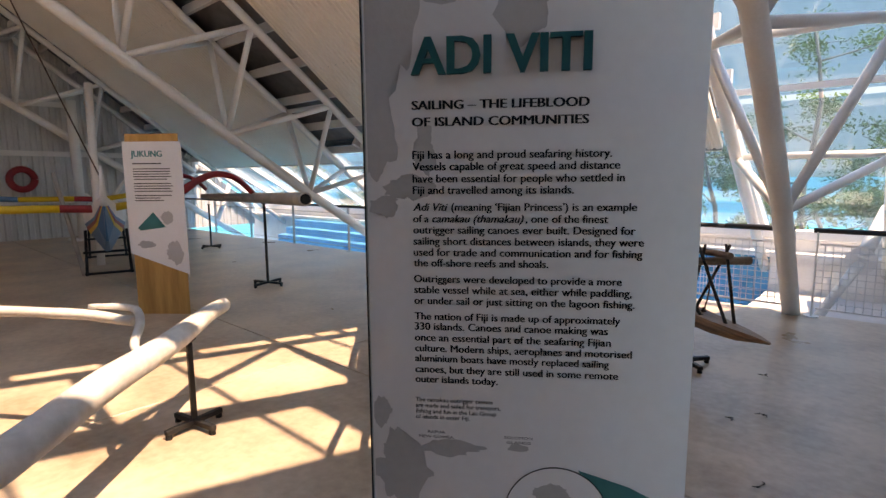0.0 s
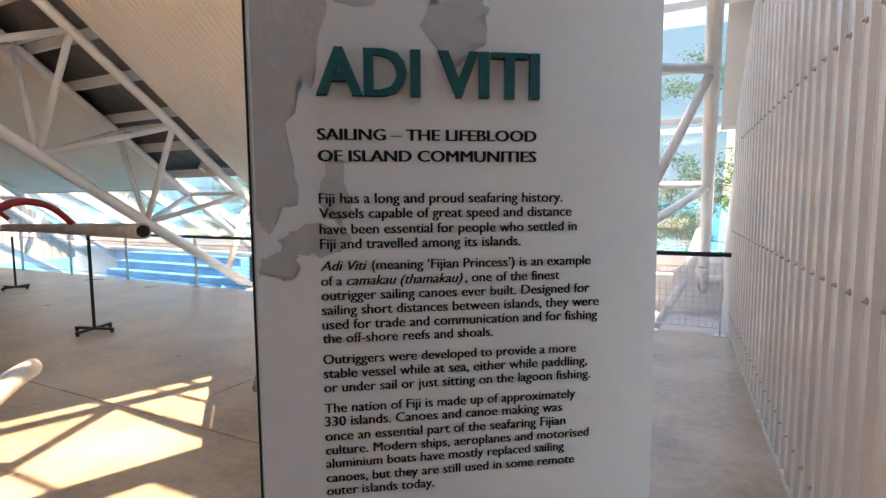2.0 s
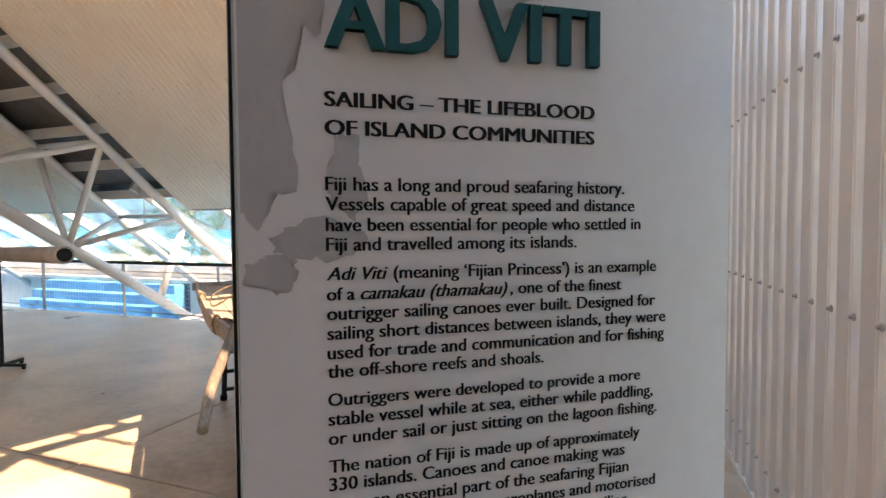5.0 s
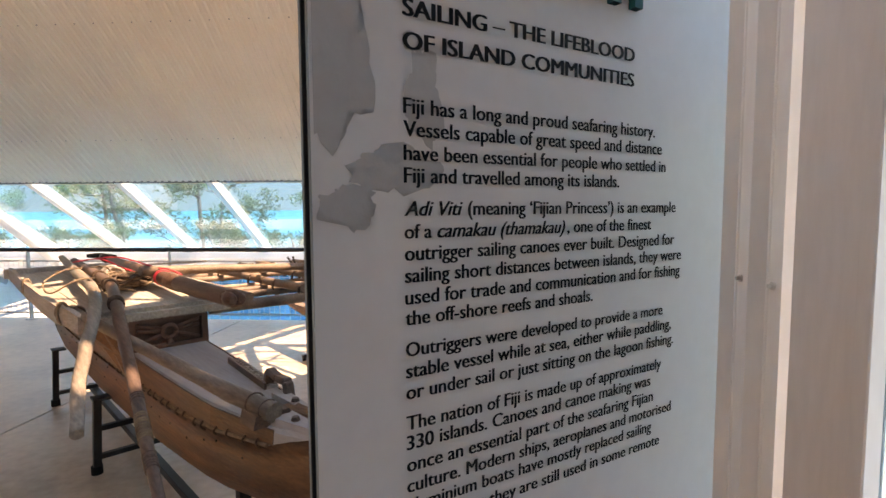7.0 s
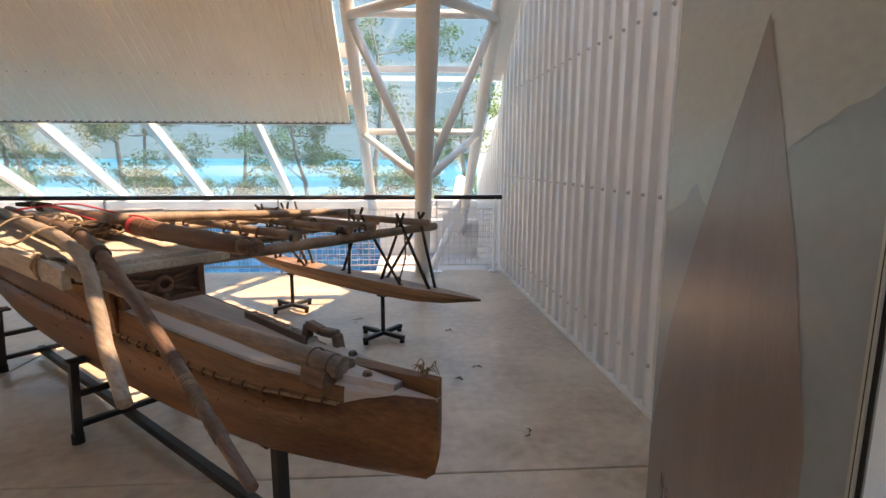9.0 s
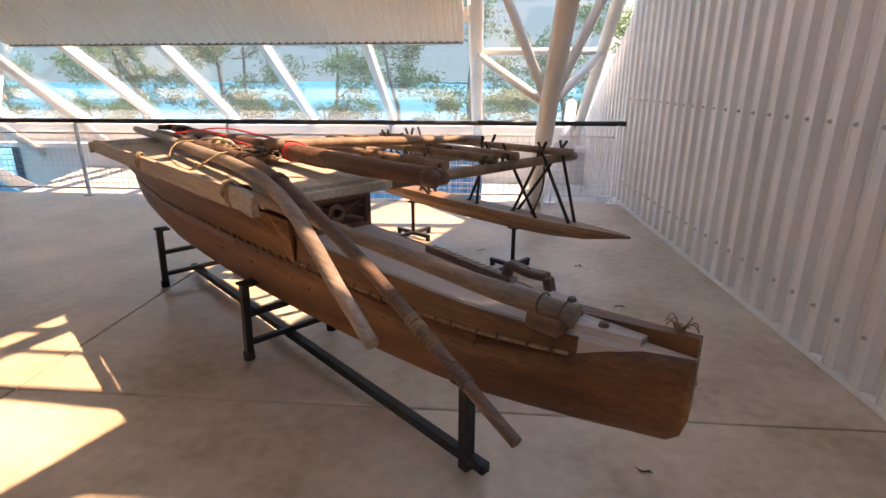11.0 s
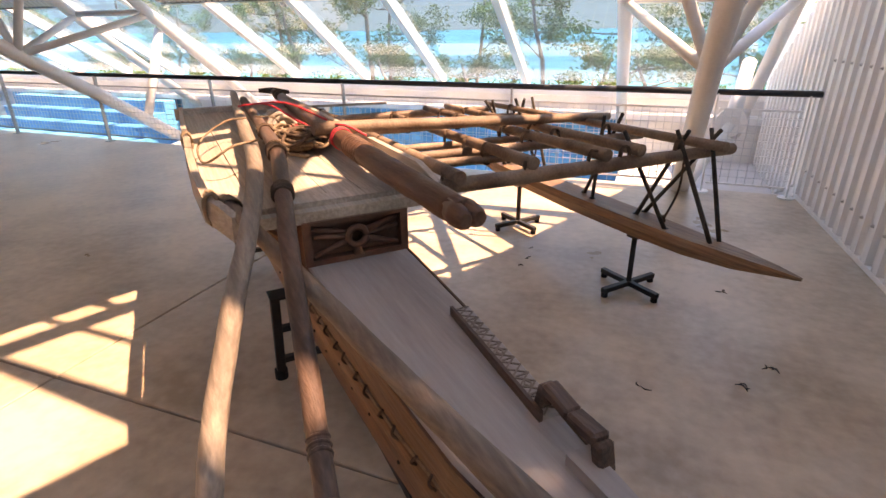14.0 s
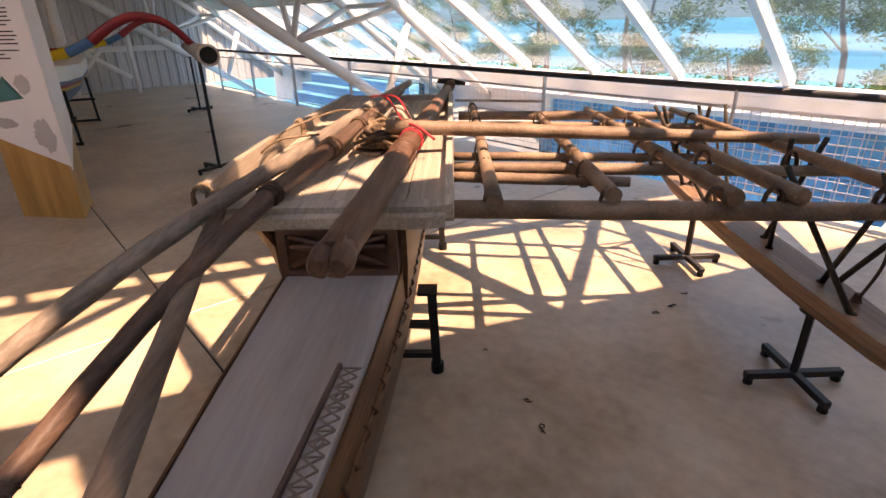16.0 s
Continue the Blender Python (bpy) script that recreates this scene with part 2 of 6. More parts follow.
HULL_TURN = -math.atan2(0.670, -0.742)
M = {
    "concrete": surface("polished_concrete", (0.345, 0.25, 0.172), (0.60, 0.475, 0.36), 0.75, 0.36, 0, 0.02, 14, spread=(0.33, 0.66), rough_spread=0.22),
    "joint": surface("joint_sealant", (0.03, 0.028, 0.025), (0.06, 0.055, 0.05), 0.2, 0.8, shine=0.1),
    "white_steel": surface("white_painted_steel", (0.70, 0.68, 0.64), (0.82, 0.81, 0.78), 0.6, 0.4, 0, 0.03, 40),
    "white_sheet": surface("white_sheet_metal", (0.70, 0.70, 0.68), (0.81, 0.81, 0.79), 0.9, 0.24, 0, 0.03, 30, stretch=(1, 1, 0.25)),
    "jamb": surface("grey_white_jamb_paint", (0.50, 0.47, 0.45), (0.62, 0.59, 0.57), 0.7, 0.6, 0, 0.03, 30, stretch=(1, 1, 0.2)),
    "gable_sheet": surface("weathered_pale_sheet_metal", (0.42, 0.42, 0.41), (0.60, 0.60, 0.58), 1.4, 0.5, 0, 0.03, 30, stretch=(1, 1, 0.3)),
    "lining": surface("cream_perforated_lining", (0.76, 0.71, 0.62), (0.86, 0.82, 0.74), 1.6, 0.6, 0, 0.05, 60),
    "dark_void": surface("dark_gap_grey", (0.10, 0.10, 0.105), (0.2, 0.2, 0.21), 0.6, 0.6, 0, 0.3, 8),
    "rear_paint": surface("pale_taupe_wall_paint", (0.43, 0.40, 0.37), (0.53, 0.50, 0.46), 1.2, 0.85, 0, 0.05, 50),
    "plaster": surface("off_white_plaster", (0.62, 0.60, 0.56), (0.72, 0.70, 0.66), 1.2, 0.85, 0, 0.05, 50),
    "black_steel": surface("black_powder_coated_steel", (0.012, 0.012, 0.013), (0.03, 0.03, 0.031), 0.2, 0.45, 0, 0.05, 80, shine=0.25),
    "rail_dark": surface("dark_grey_rail_paint", (0.018, 0.02, 0.024), (0.04, 0.042, 0.05), 0.4, 0.35, shine=0.25),
    "galv": surface("galvanised_steel", (0.36, 0.36, 0.35), (0.52, 0.52, 0.50), 0.15, 0.42, 0.6, 0.05, 60),
    "mesh_wire": surface("pale_mesh_wire", (0.55, 0.55, 0.54), (0.72, 0.72, 0.70), 0.3, 0.5, 0.1, 0.0),
    "tile": surface("blue_glazed_tile", (0.05, 0.36, 0.56), (0.11, 0.48, 0.66), 0.3, 0.15, 0, 0.02, 30, random_tone=0.18),
    "grout": surface("pale_grout", (0.55, 0.60, 0.62), (0.68, 0.72, 0.73), 0.2, 0.8),
    "blue_paint": surface("blue_pool_paint", (0.03, 0.36, 0.66), (0.07, 0.46, 0.75), 0.5, 0.35, 0, 0.03, 30),
    "blue_step": surface("light_blue_step_paint", (0.05, 0.40, 0.68), (0.10, 0.50, 0.77), 0.5, 0.4, 0, 0.03, 30),
    "hull": surface("oiled_hull_timber", (0.075, 0.029, 0.013), (0.25, 0.112, 0.048), 0.42, 0.45, 0, 0.25, 45, stretch=(0.22, 2.2, 2.2), turn=HULL_TURN, spread=(0.30, 0.72), streak=0.28, shine=0.3),
    "hull_top": surface("grey_weathered_timber_top", (0.28, 0.24, 0.22), (0.42, 0.37, 0.34), 0.5, 0.6, 0, 0.12, 40, stretch=(0.22, 2.2, 2.2), turn=HULL_TURN, streak=0.05),
    "deck": surface("pale_weathered_deck_timber", (0.33, 0.27, 0.215), (0.54, 0.46, 0.38), 0.4, 0.65, 0, 0.25, 60, stretch=(0.25, 2.2, 2.2), turn=HULL_TURN, streak=0.25),
    "board_pale": surface("bleached_side_board_timber", (0.25, 0.195, 0.15), (0.46, 0.38, 0.31), 0.4, 0.6, 0, 0.2, 60, stretch=(0.25, 2.2, 2.2), turn=HULL_TURN, streak=0.2),
    "spar_pale": surface("pale_bare_spar_timber", (0.17, 0.125, 0.098), (0.33, 0.26, 0.21), 0.3, 0.55, 0, 0.25, 50, stretch=(0.3, 2.5, 2.5), turn=HULL_TURN, streak=0.3, shine=0.3),
    "spar_dark": surface("dark_spar_timber", (0.08, 0.046, 0.035), (0.20, 0.122, 0.092), 0.25, 0.5, 0, 0.25, 50, stretch=(0.3, 2.5, 2.5), turn=HULL_TURN, streak=0.3, shine=0.3),
    "mast": surface("grey_brown_mast_timber", (0.12, 0.082, 0.062), (0.27, 0.20, 0.155), 0.3, 0.5, 0, 0.25, 50, stretch=(0.3, 2.5, 2.5), turn=HULL_TURN, streak=0.25, shine=0.3),
    "boom": surface("red_brown_boom_timber", (0.095, 0.043, 0.029), (0.23, 0.12, 0.08), 0.3, 0.5, 0, 0.25, 50, stretch=(0.3, 2.5, 2.5), turn=HULL_TURN, streak=0.3, shine=0.3),
    "pole": surface("brown_lattice_pole_timber", (0.13, 0.08, 0.055), (0.33, 0.225, 0.16), 0.25, 0.55, 0, 0.3, 60, stretch=(1.4, 1.4, 1.4), random_tone=0.2, shine=0.3),
    "stick": surface("dark_stick_bark", (0.03, 0.024, 0.02), (0.075, 0.058, 0.046), 0.1, 0.7, 0, 0.4, 80, shine=0.2),
    "carved": surface("red_brown_carved_timber", (0.085, 0.036, 0.024), (0.18, 0.085, 0.055), 0.2, 0.45, 0, 0.25, 60, shine=0.3),
    "float": surface("float_timber", (0.22, 0.118, 0.066), (0.42, 0.27, 0.175), 0.4, 0.5, 0, 0.2, 55, stretch=(0.22, 2.2, 2.2), turn=HULL_TURN, streak=0.35, shine=0.3),
    "rope": surface("coir_rope", (0.13, 0.085, 0.056), (0.33, 0.235, 0.16), 0.05, 0.9, 0, 0.6, 260, shine=0.1),
    "rope_dark": surface("dark_coir_rope", (0.06, 0.038, 0.028), (0.16, 0.105, 0.075), 0.05, 0.9, 0, 0.6, 260, shine=0.1),
    "red_cord": surface("red_nylon_cord", (0.45, 0.02, 0.035), (0.65, 0.05, 0.07), 0.05, 0.6),
    "sign_white": surface("satin_white_sign_board", (0.72, 0.72, 0.71), (0.80, 0.80, 0.79), 0.5, 0.45, 0, 0.02, 40),
    "sign_grey": surface("pale_grey_map_print", (0.42, 0.42, 0.41), (0.50, 0.50, 0.49), 0.3, 0.5),
    "ink": surface("black_print", (0.016, 0.015, 0.015), (0.022, 0.021, 0.021), 0.2, 0.5, bump=0, shine=0.12),
    "teal": surface("deep_teal_letter", (0.0, 0.085, 0.095), (0.002, 0.11, 0.12), 0.3, 0.45, bump=0, shine=0.2),
    "teal_print": surface("teal_print", (0.01, 0.16, 0.16), (0.02, 0.22, 0.22), 0.3, 0.5, bump=0),
    "plywood": surface("honey_plywood", (0.40, 0.20, 0.055), (0.58, 0.32, 0.11), 0.25, 0.45, 0, 0.1, 30, stretch=(3, 3, 0.3)),
    "pipe_white": surface("white_painted_log", (0.52, 0.48, 0.43), (0.74, 0.71, 0.66), 0.2, 0.55, 0, 0.3, 25),
    "pipe_grey": surface("weathered_grey_bamboo", (0.30, 0.26, 0.22), (0.48, 0.43, 0.38), 0.3, 0.55, 0, 0.2, 30),
    "red": surface("red_boat_paint", (0.24, 0.008, 0.012), (0.36, 0.015, 0.02), 0.3, 0.4),
    "yellow": surface("yellow_boat_paint", (0.62, 0.38, 0.01), (0.74, 0.48, 0.02), 0.3, 0.4),
    "blue": surface("blue_boat_paint", (0.03, 0.13, 0.28), (0.05, 0.19, 0.36), 0.3, 0.4),
    "boat_white": surface("white_boat_paint", (0.66, 0.65, 0.62), (0.78, 0.77, 0.75), 0.3, 0.4),
    "black_end": surface("black_rubber_and_hollow_shade", (0.01, 0.01, 0.01), (0.02, 0.02, 0.02), 0.1, 0.6, shine=0.15),
    "leaf": foliage("tree_leaf", (0.085, 0.17, 0.05), (0.20, 0.30, 0.11)),
    "gravel": surface("pale_dry_gravel", (0.20, 0.165, 0.135), (0.46, 0.40, 0.335), 0.5, 0.95, 0, 0.8, 14),
    "leaf_dry": foliage("olive_leaf", (0.15, 0.20, 0.08), (0.30, 0.36, 0.17)),
    "bark": surface("grey_brown_bark", (0.16, 0.13, 0.11), (0.32, 0.27, 0.23), 0.3, 0.85, 0, 0.5, 20),
    "palm_leaf": foliage("palm_frond", (0.07, 0.16, 0.04), (0.16, 0.28, 0.08)),
    "ground": surface("dry_leafy_ground", (0.15, 0.11, 0.08), (0.36, 0.29, 0.22), 1.6, 0.95, 0, 0.5, 6),
    "sea": surface("turquoise_sea", (0.0, 0.24, 0.34), (0.005, 0.38, 0.46), 12, 0.5, 0, 0.15, 0.25, stretch=(0.25, 1, 1), shine=0.15),
    "kerb": surface("pale_concrete_kerb", (0.30, 0.29, 0.28), (0.42, 0.41, 0.39), 0.6, 0.8, 0, 0.1, 40),
    "tape_red": surface("red_barrier_tape", (0.6, 0.03, 0.02), (0.7, 0.05, 0.04), 0.3, 0.5),
    "tape_white": surface("white_barrier_tape", (0.75, 0.75, 0.75), (0.82, 0.82, 0.82), 0.3, 0.5),
    "frame_grey": surface("grey_window_frame", (0.16, 0.16, 0.165), (0.22, 0.22, 0.225), 0.3, 0.4, 0.2),
    "sill_blue": surface("pale_blue_sill_paint", (0.25, 0.38, 0.62), (0.32, 0.45, 0.7), 0.3, 0.5),
    "photo_sky": surface("faded_grey_photo_sky", (0.23, 0.27, 0.26), (0.32, 0.365, 0.35), 0.8, 0.3, bump=0, stretch=(1, 1, 2), coat=0.5),
    "photo_sail": surface("faded_brown_photo_sail", (0.115, 0.10, 0.098), (0.18, 0.16, 0.155), 0.4, 0.3, bump=0, stretch=(6, 6, 0.6), coat=0.6),
    "photo_hill": surface("faded_blue_grey_photo_hill", (0.145, 0.195, 0.215), (0.195, 0.25, 0.268), 0.5, 0.3, bump=0, coat=0.6),
    "haze": distance_haze("glowing_sky_haze", (0.115, 0.165, 0.205), (0.085, 0.15, 0.215)),
    "glass": pane_glass("window_glass"),
    "glass_blue": pane_glass("blue_tinted_glass", (0.52, 0.68, 0.76)),
}


# ---- building blocks ----
def at_world(ob):
    p = ob.location.copy()
    while ob.parent:
        ob = ob.parent
        p += ob.location
    return p


def part(name, bm, material, parent=None, label="", kind="", smooth=False):
    """Links a bmesh in world metres as one mesh object, under a thing or a part."""
    mesh = bpy.data.meshes.new(name)
    base = at_world(parent) if parent else Vector((0, 0, 0))
    bmesh.ops.translate(bm, verts=bm.verts, vec=-base)
    if smooth:
        for f in bm.faces:
            f.smooth = len(f.verts) == 4
    bm.normal_update()
    bm.to_mesh(mesh)
    bm.free()
    mesh.materials.append(M[material])
    ob = new(name, mesh)
    if parent:
        ob.parent = parent
    return tagged(ob, label=label, kind=kind)


def thing(name, base, label, category, group="", kind=""):
    ob = new(name)
    ob.location = base
    ob.empty_display_size = 0.1
    return tagged(ob, label, category, group, kind)


def box(bm, lo, hi, bevel=0.0):
    r = bmesh.ops.create_cube(bm, size=1)
    lo, hi = Vector(lo), Vector(hi)
    for v in r["verts"]:
        v.co = (lo + hi) / 2 + Vector((v.co.x * (hi.x - lo.x), v.co.y * (hi.y - lo.y), v.co.z * (hi.z - lo.z)))
    if bevel:
        es = list({e for v in r["verts"] for e in v.link_edges})
        bmesh.ops.bevel(bm, geom=es, offset=bevel, segments=1, affect="EDGES", clamp_overlap=True)
    return bm


def bar(bm, a, b, width, height, up=(0, 0, 1), bevel=0.0):
    """A rectangular bar from a to b."""
    a, b, up = Vector(a), Vector(b), Vector(up)
    d = (b - a).normalized()
    if abs(d.dot(up)) > 0.98:
        up = Vector((1, 0, 0))
    side = d.cross(up).normalized()
    top = side.cross(d).normalized()
    rings = []
    for p in (a, b):
        rings.append([bm.verts.new(p + side * (sx * width / 2) + top * (sz * height / 2)) for sx, sz in ((-1, -1), (1, -1), (1, 1), (-1, 1))])
    faces = [bm.faces.new(rings[0][::-1]), bm.faces.new(rings[1])]
    for i in range(4):
        faces.append(bm.faces.new((rings[0][i], rings[0][(i + 1) % 4], rings[1][(i + 1) % 4], rings[1][i])))
    if bevel:
        es = list({e for f in faces for e in f.edges})
        bmesh.ops.bevel(bm, geom=es, offset=bevel, segments=1, affect="EDGES", clamp_overlap=True)
    return bm


def smooth_path(points, steps=6):
    """A Catmull-Rom line through the points."""
    pts = [Vector(p) for p in points]
    if len(pts) < 3:
        return pts
    full = [pts[0] * 2 - pts[1], *pts, pts[-1] * 2 - pts[-2]]
    out = []
    for i in range(1, len(full) - 2):
        p0, p1, p2, p3 = full[i - 1:i + 3]
        for k in range(steps):
            t = k / steps
            out.append(0.5 * ((2 * p1) + (p2 - p0) * t + (2 * p0 - 5 * p1 + 4 * p2 - p3) * t * t + (3 * p1 - p0 - 3 * p2 + p3) * t ** 3))
    out.append(pts[-1])
    return out


def tube(bm, points, radii, seg=10, wobble=0.0, flat=1.0, closed=False):
    """A round bar along a line, its radius eased from radii[0] to radii[-1]."""
    pts = [Vector(p) for p in points]
    n = len(pts)
    if isinstance(radii, (int, float)):
        radii = [radii, radii]
    rings, side = [], None
    for i, p in enumerate(pts):
        d = (pts[min(i + 1, n - 1)] - pts[max(i - 1, 0)]).normalized()
        if side is None:
            ref = Vector((0, 0, 1)) if abs(d.z) < 0.9 else Vector((1, 0, 0))
            side = d.cross(ref).normalized()
        side = (side - d * side.dot(d)).normalized()
        top = side.cross(d)
        f = i / (n - 1) * (len(radii) - 1)
        k = min(int(f), len(radii) - 2)
        r = radii[k] + (radii[k + 1] - radii[k]) * (f - k)
        ring = []
        for a in range(seg):
            ang = 2 * math.pi * a / seg
            rr = r * (1 + wobble * noise.noise(p * 9 + Vector((a * 1.7, 0, 0))))
            ring.append(bm.verts.new(p + side * (math.cos(ang) * rr) + top * (math.sin(ang) * rr * flat)))
        rings.append(ring)
    for i in range(n - 1):
        for a in range(seg):
            bm.faces.new((rings[i][a], rings[i + 1][a], rings[i + 1][(a + 1) % seg], rings[i][(a + 1) % seg]))
    bm.faces.new(rings[0])
    bm.faces.new(rings[-1][::-1])
    return bm


def divided(a, b, n):
    a, b = Vector(a), Vector(b)
    return [a.lerp(b, i / n) for i in range(n + 1)]


def loft(bm, sections, cap=True):
    rows = [[bm.verts.new(p) for p in s] for s in sections]
    m = len(rows[0])
    for r0, r1 in zip(rows, rows[1:]):
        for k in range(m):
            bm.faces.new((r0[k], r1[k], r1[(k + 1) % m], r0[(k + 1) % m]))
    if cap:
        bm.faces.new(rows[0])
        bm.faces.new(rows[-1][::-1])
    bmesh.ops.recalc_face_normals(bm, faces=bm.faces)
    return bm


def prism(bm, outline, offset):
    """A flat outline given thickness by the vector offset."""
    offset = Vector(offset)
    lo = [bm.verts.new(Vector(p)) for p in outline]
    hi = [bm.verts.new(Vector(p) + offset) for p in outline]
    bm.faces.new(lo[::-1])
    bm.faces.new(hi)
    for k in range(len(lo)):
        bm.faces.new((lo[k], lo[(k + 1) % len(lo)], hi[(k + 1) % len(lo)], hi[k]))
    bmesh.ops.recalc_face_normals(bm, faces=bm.faces)
    return bm


def B():
    return bmesh.new()


# ---- the hall ----
def wall_x(y):
    return 1.04 - 0.0444 * y


def roof_z(y):
    return 1.98 + 0.775 * (7.9 - y)


RIDGE_Y = 0.6
floor = thing("floor", (-8, 2, 0), "pale brown polished concrete floor with dark control joints", "floor", kind="structure")
bm = B()
box(bm, (-18.2, -6, -0.3), (3.2, 7.62, -0.02))
part("floor_base", bm, "joint", floor)
xs = [-18.2, -11.0, -3.42, 3.2]
ys = [-6.0, -1.6, 2.95, 7.62]
for i in range(3):
    for k in range(3):
        bm = B()
        box(bm, (xs[i] + 0.006, ys[k] + 0.006, -0.02), (xs[i + 1] - 0.006, ys[k + 1] - 0.006, 0.0), 0.004)
        part("slab", bm, "concrete", floor)


def ribbed(bm, origin, along, up, out, length, height_of, pitch=0.197, rib=0.050, thick=0.004):
    """A trapezoidal ribbed sheet. height_of(d) gives the height at distance d along it."""
    along, up, out, origin = Vector(along), Vector(up), Vector(out), Vector(origin)
    prof, d = [], 0.0
    while d < length:
        for dd, o in ((0, 0), (pitch * 0.30, 0), (pitch * 0.43, rib), (pitch * 0.52, rib), (pitch * 0.54, rib - 0.003), (pitch * 0.80, rib - 0.003), (pitch * 0.82, rib), (pitch * 0.87, rib)):
            if d + dd <= length:
                prof.append((d + dd, o))
        d += pitch
    prof.append((length, 0))
    cols = []
    for d, o in prof:
        p = origin + along * d + out * o
        h0, h1 = height_of(d)
        q = [p + up * h0, p + up * h1, p + up * h1 - out * thick, p + up * h0 - out * thick]
        cols.append([bm.verts.new(v) for v in q])
    for a, b in zip(cols, cols[1:]):
        for k in range(4):
            bm.faces.new((a[k], b[k], b[(k + 1) % 4], a[(k + 1) % 4]))
    bm.faces.new(cols[0][::-1])
    bm.faces.new(cols[-1])
    bmesh.ops.recalc_face_normals(bm, faces=bm.faces)
    return bm


# side wall of ribbed white sheet beside the walk
WALL_LO, WALL_HI = 2.15, 7.66
WDIR = Vector((wall_x(WALL_HI) - wall_x(WALL_LO), WALL_HI - WALL_LO, 0)).normalized()
WOUT = Vector((-WDIR.y, WDIR.x, 0))
wall_east = thing("wall_east", (wall_x(5), 5, 0), "white ribbed sheet metal wall with rows of screws", "wall", kind="structure")
w0 = Vector((wall_x(WALL_LO), WALL_LO, 0))
bm = B()
ribbed(bm, w0, WDIR, (0, 0, 1), WOUT, (WALL_HI - WALL_LO), lambda d: (0.03, roof_z(WALL_LO + d) + 0.36 if WALL_LO + d > 3.0 else 4.2))
part("ribbed_sheet", bm, "white_sheet", wall_east)
bm = B()
prism(bm, [w0 - WOUT * 0.012, w0 + WDIR * 5.5 - WOUT * 0.012, w0 + WDIR * 5.5 - WOUT * 0.012 + Vector((0, 0, 2.45)),
           w0 + WDIR * 0.9 - WOUT * 0.012 + Vector((0, 0, 6.0)), w0 + WDIR * 0.88 - WOUT * 0.012 + Vector((0, 0, 4.2)), w0 - WOUT * 0.012 + Vector((0, 0, 4.2))], -WOUT * 0.14)
part("wall_core", bm, "plaster", wall_east)
bm = B()
bar(bm, w0 + WOUT * 0.006 + Vector((0, 0, 0.022)), w0 + WDIR * 5.45 + WOUT * 0.006 + Vector((0, 0, 0.022)), 0.09, 0.036)
part("base_angle", bm, "white_sheet", wall_east)
for z in (0.31, 1.30, 2.31, 3.3):
    for k in range(27):
        d = 0.132 + 0.197 * k
        if z > roof_z(WALL_LO + d) - 0.4:
            continue
        p = w0 + WDIR * d + WOUT * 0.048 + Vector((0, 0, z))
        bm = B()
        tube(bm, [p, p + WOUT * 0.006], [0.014, 0.014], 8)
        tube(bm, [p + WOUT * 0.006, p + WOUT * 0.018], [0.009, 0.008], 6)
        part("screw", bm, "galv", wall_east)

# corner post, window and low wall beyond the ribbed sheet
corner = thing("wall_end_post", (0.95, 1.98, 0), "pale painted end post beside the ribbed wall", "post", kind="structure")
bm = B()
box(bm, (0.868, 1.862, 0), (0.912, 2.14, 4.2), 0.004)
part("post_body", bm, "jamb", corner)
bm = B()
box(bm, (0.860, 1.80, 0), (0.912, 1.858, 4.2), 0.004)
part("jamb_trim", bm, "jamb", corner)
window_1 = thing("window_1", (1.0, -1.5, 0.55), "tall fixed window with grey transom and pale blue sill", "window", kind="structure")
WIN_Y0, WIN_Z1 = 1.15, 2.7
for name, lo, hi, m in (("sill", (0.84, WIN_Y0, 0.50), (1.0, 1.80, 0.585), "sill_blue"), ("transom", (0.868, WIN_Y0, 1.803), (0.93, 1.80, 1.846), "frame_grey"),
                        ("transom_trim", (0.866, WIN_Y0, 1.780), (0.93, 1.80, 1.800), "white_steel"),
                        ("head", (0.868, WIN_Y0, WIN_Z1), (0.96, 1.80, WIN_Z1 + 0.08), "frame_grey"),
                        ("mullion", (0.868, WIN_Y0, 0.585), (0.93, WIN_Y0 + 0.06, WIN_Z1), "frame_grey")):
    bm = B()
    box(bm, lo, hi, 0.003)
    part(name, bm, m, window_1)
for z0, z1 in ((0.585, 1.780), (1.846, WIN_Z1)):
    bm = B()
    box(bm, (0.90, WIN_Y0 + 0.06, z0), (0.906, 1.80, z1))
    part("pane", bm, "glass_blue", window_1).visible_shadow = False
wall_low = thing("wall_window", (1.0, -2, 0), "painted wall under and beside the window", "wall", kind="structure")
bm = B()
box(bm, (0.87, WIN_Y0, 0), (1.1, 1.79, 0.5))
part("wall_body", bm, "jamb", wall_low)
bm = B()
box(bm, (0.87, -6, 0), (1.1, WIN_Y0, 8.0))
part("wall_rear", bm, "rear_paint", wall_low)
bm = B()
box(bm, (0.87, WIN_Y0, WIN_Z1 + 0.08), (1.1, 1.79, 4.2))
part("wall_over", bm, "jamb", wall_low)

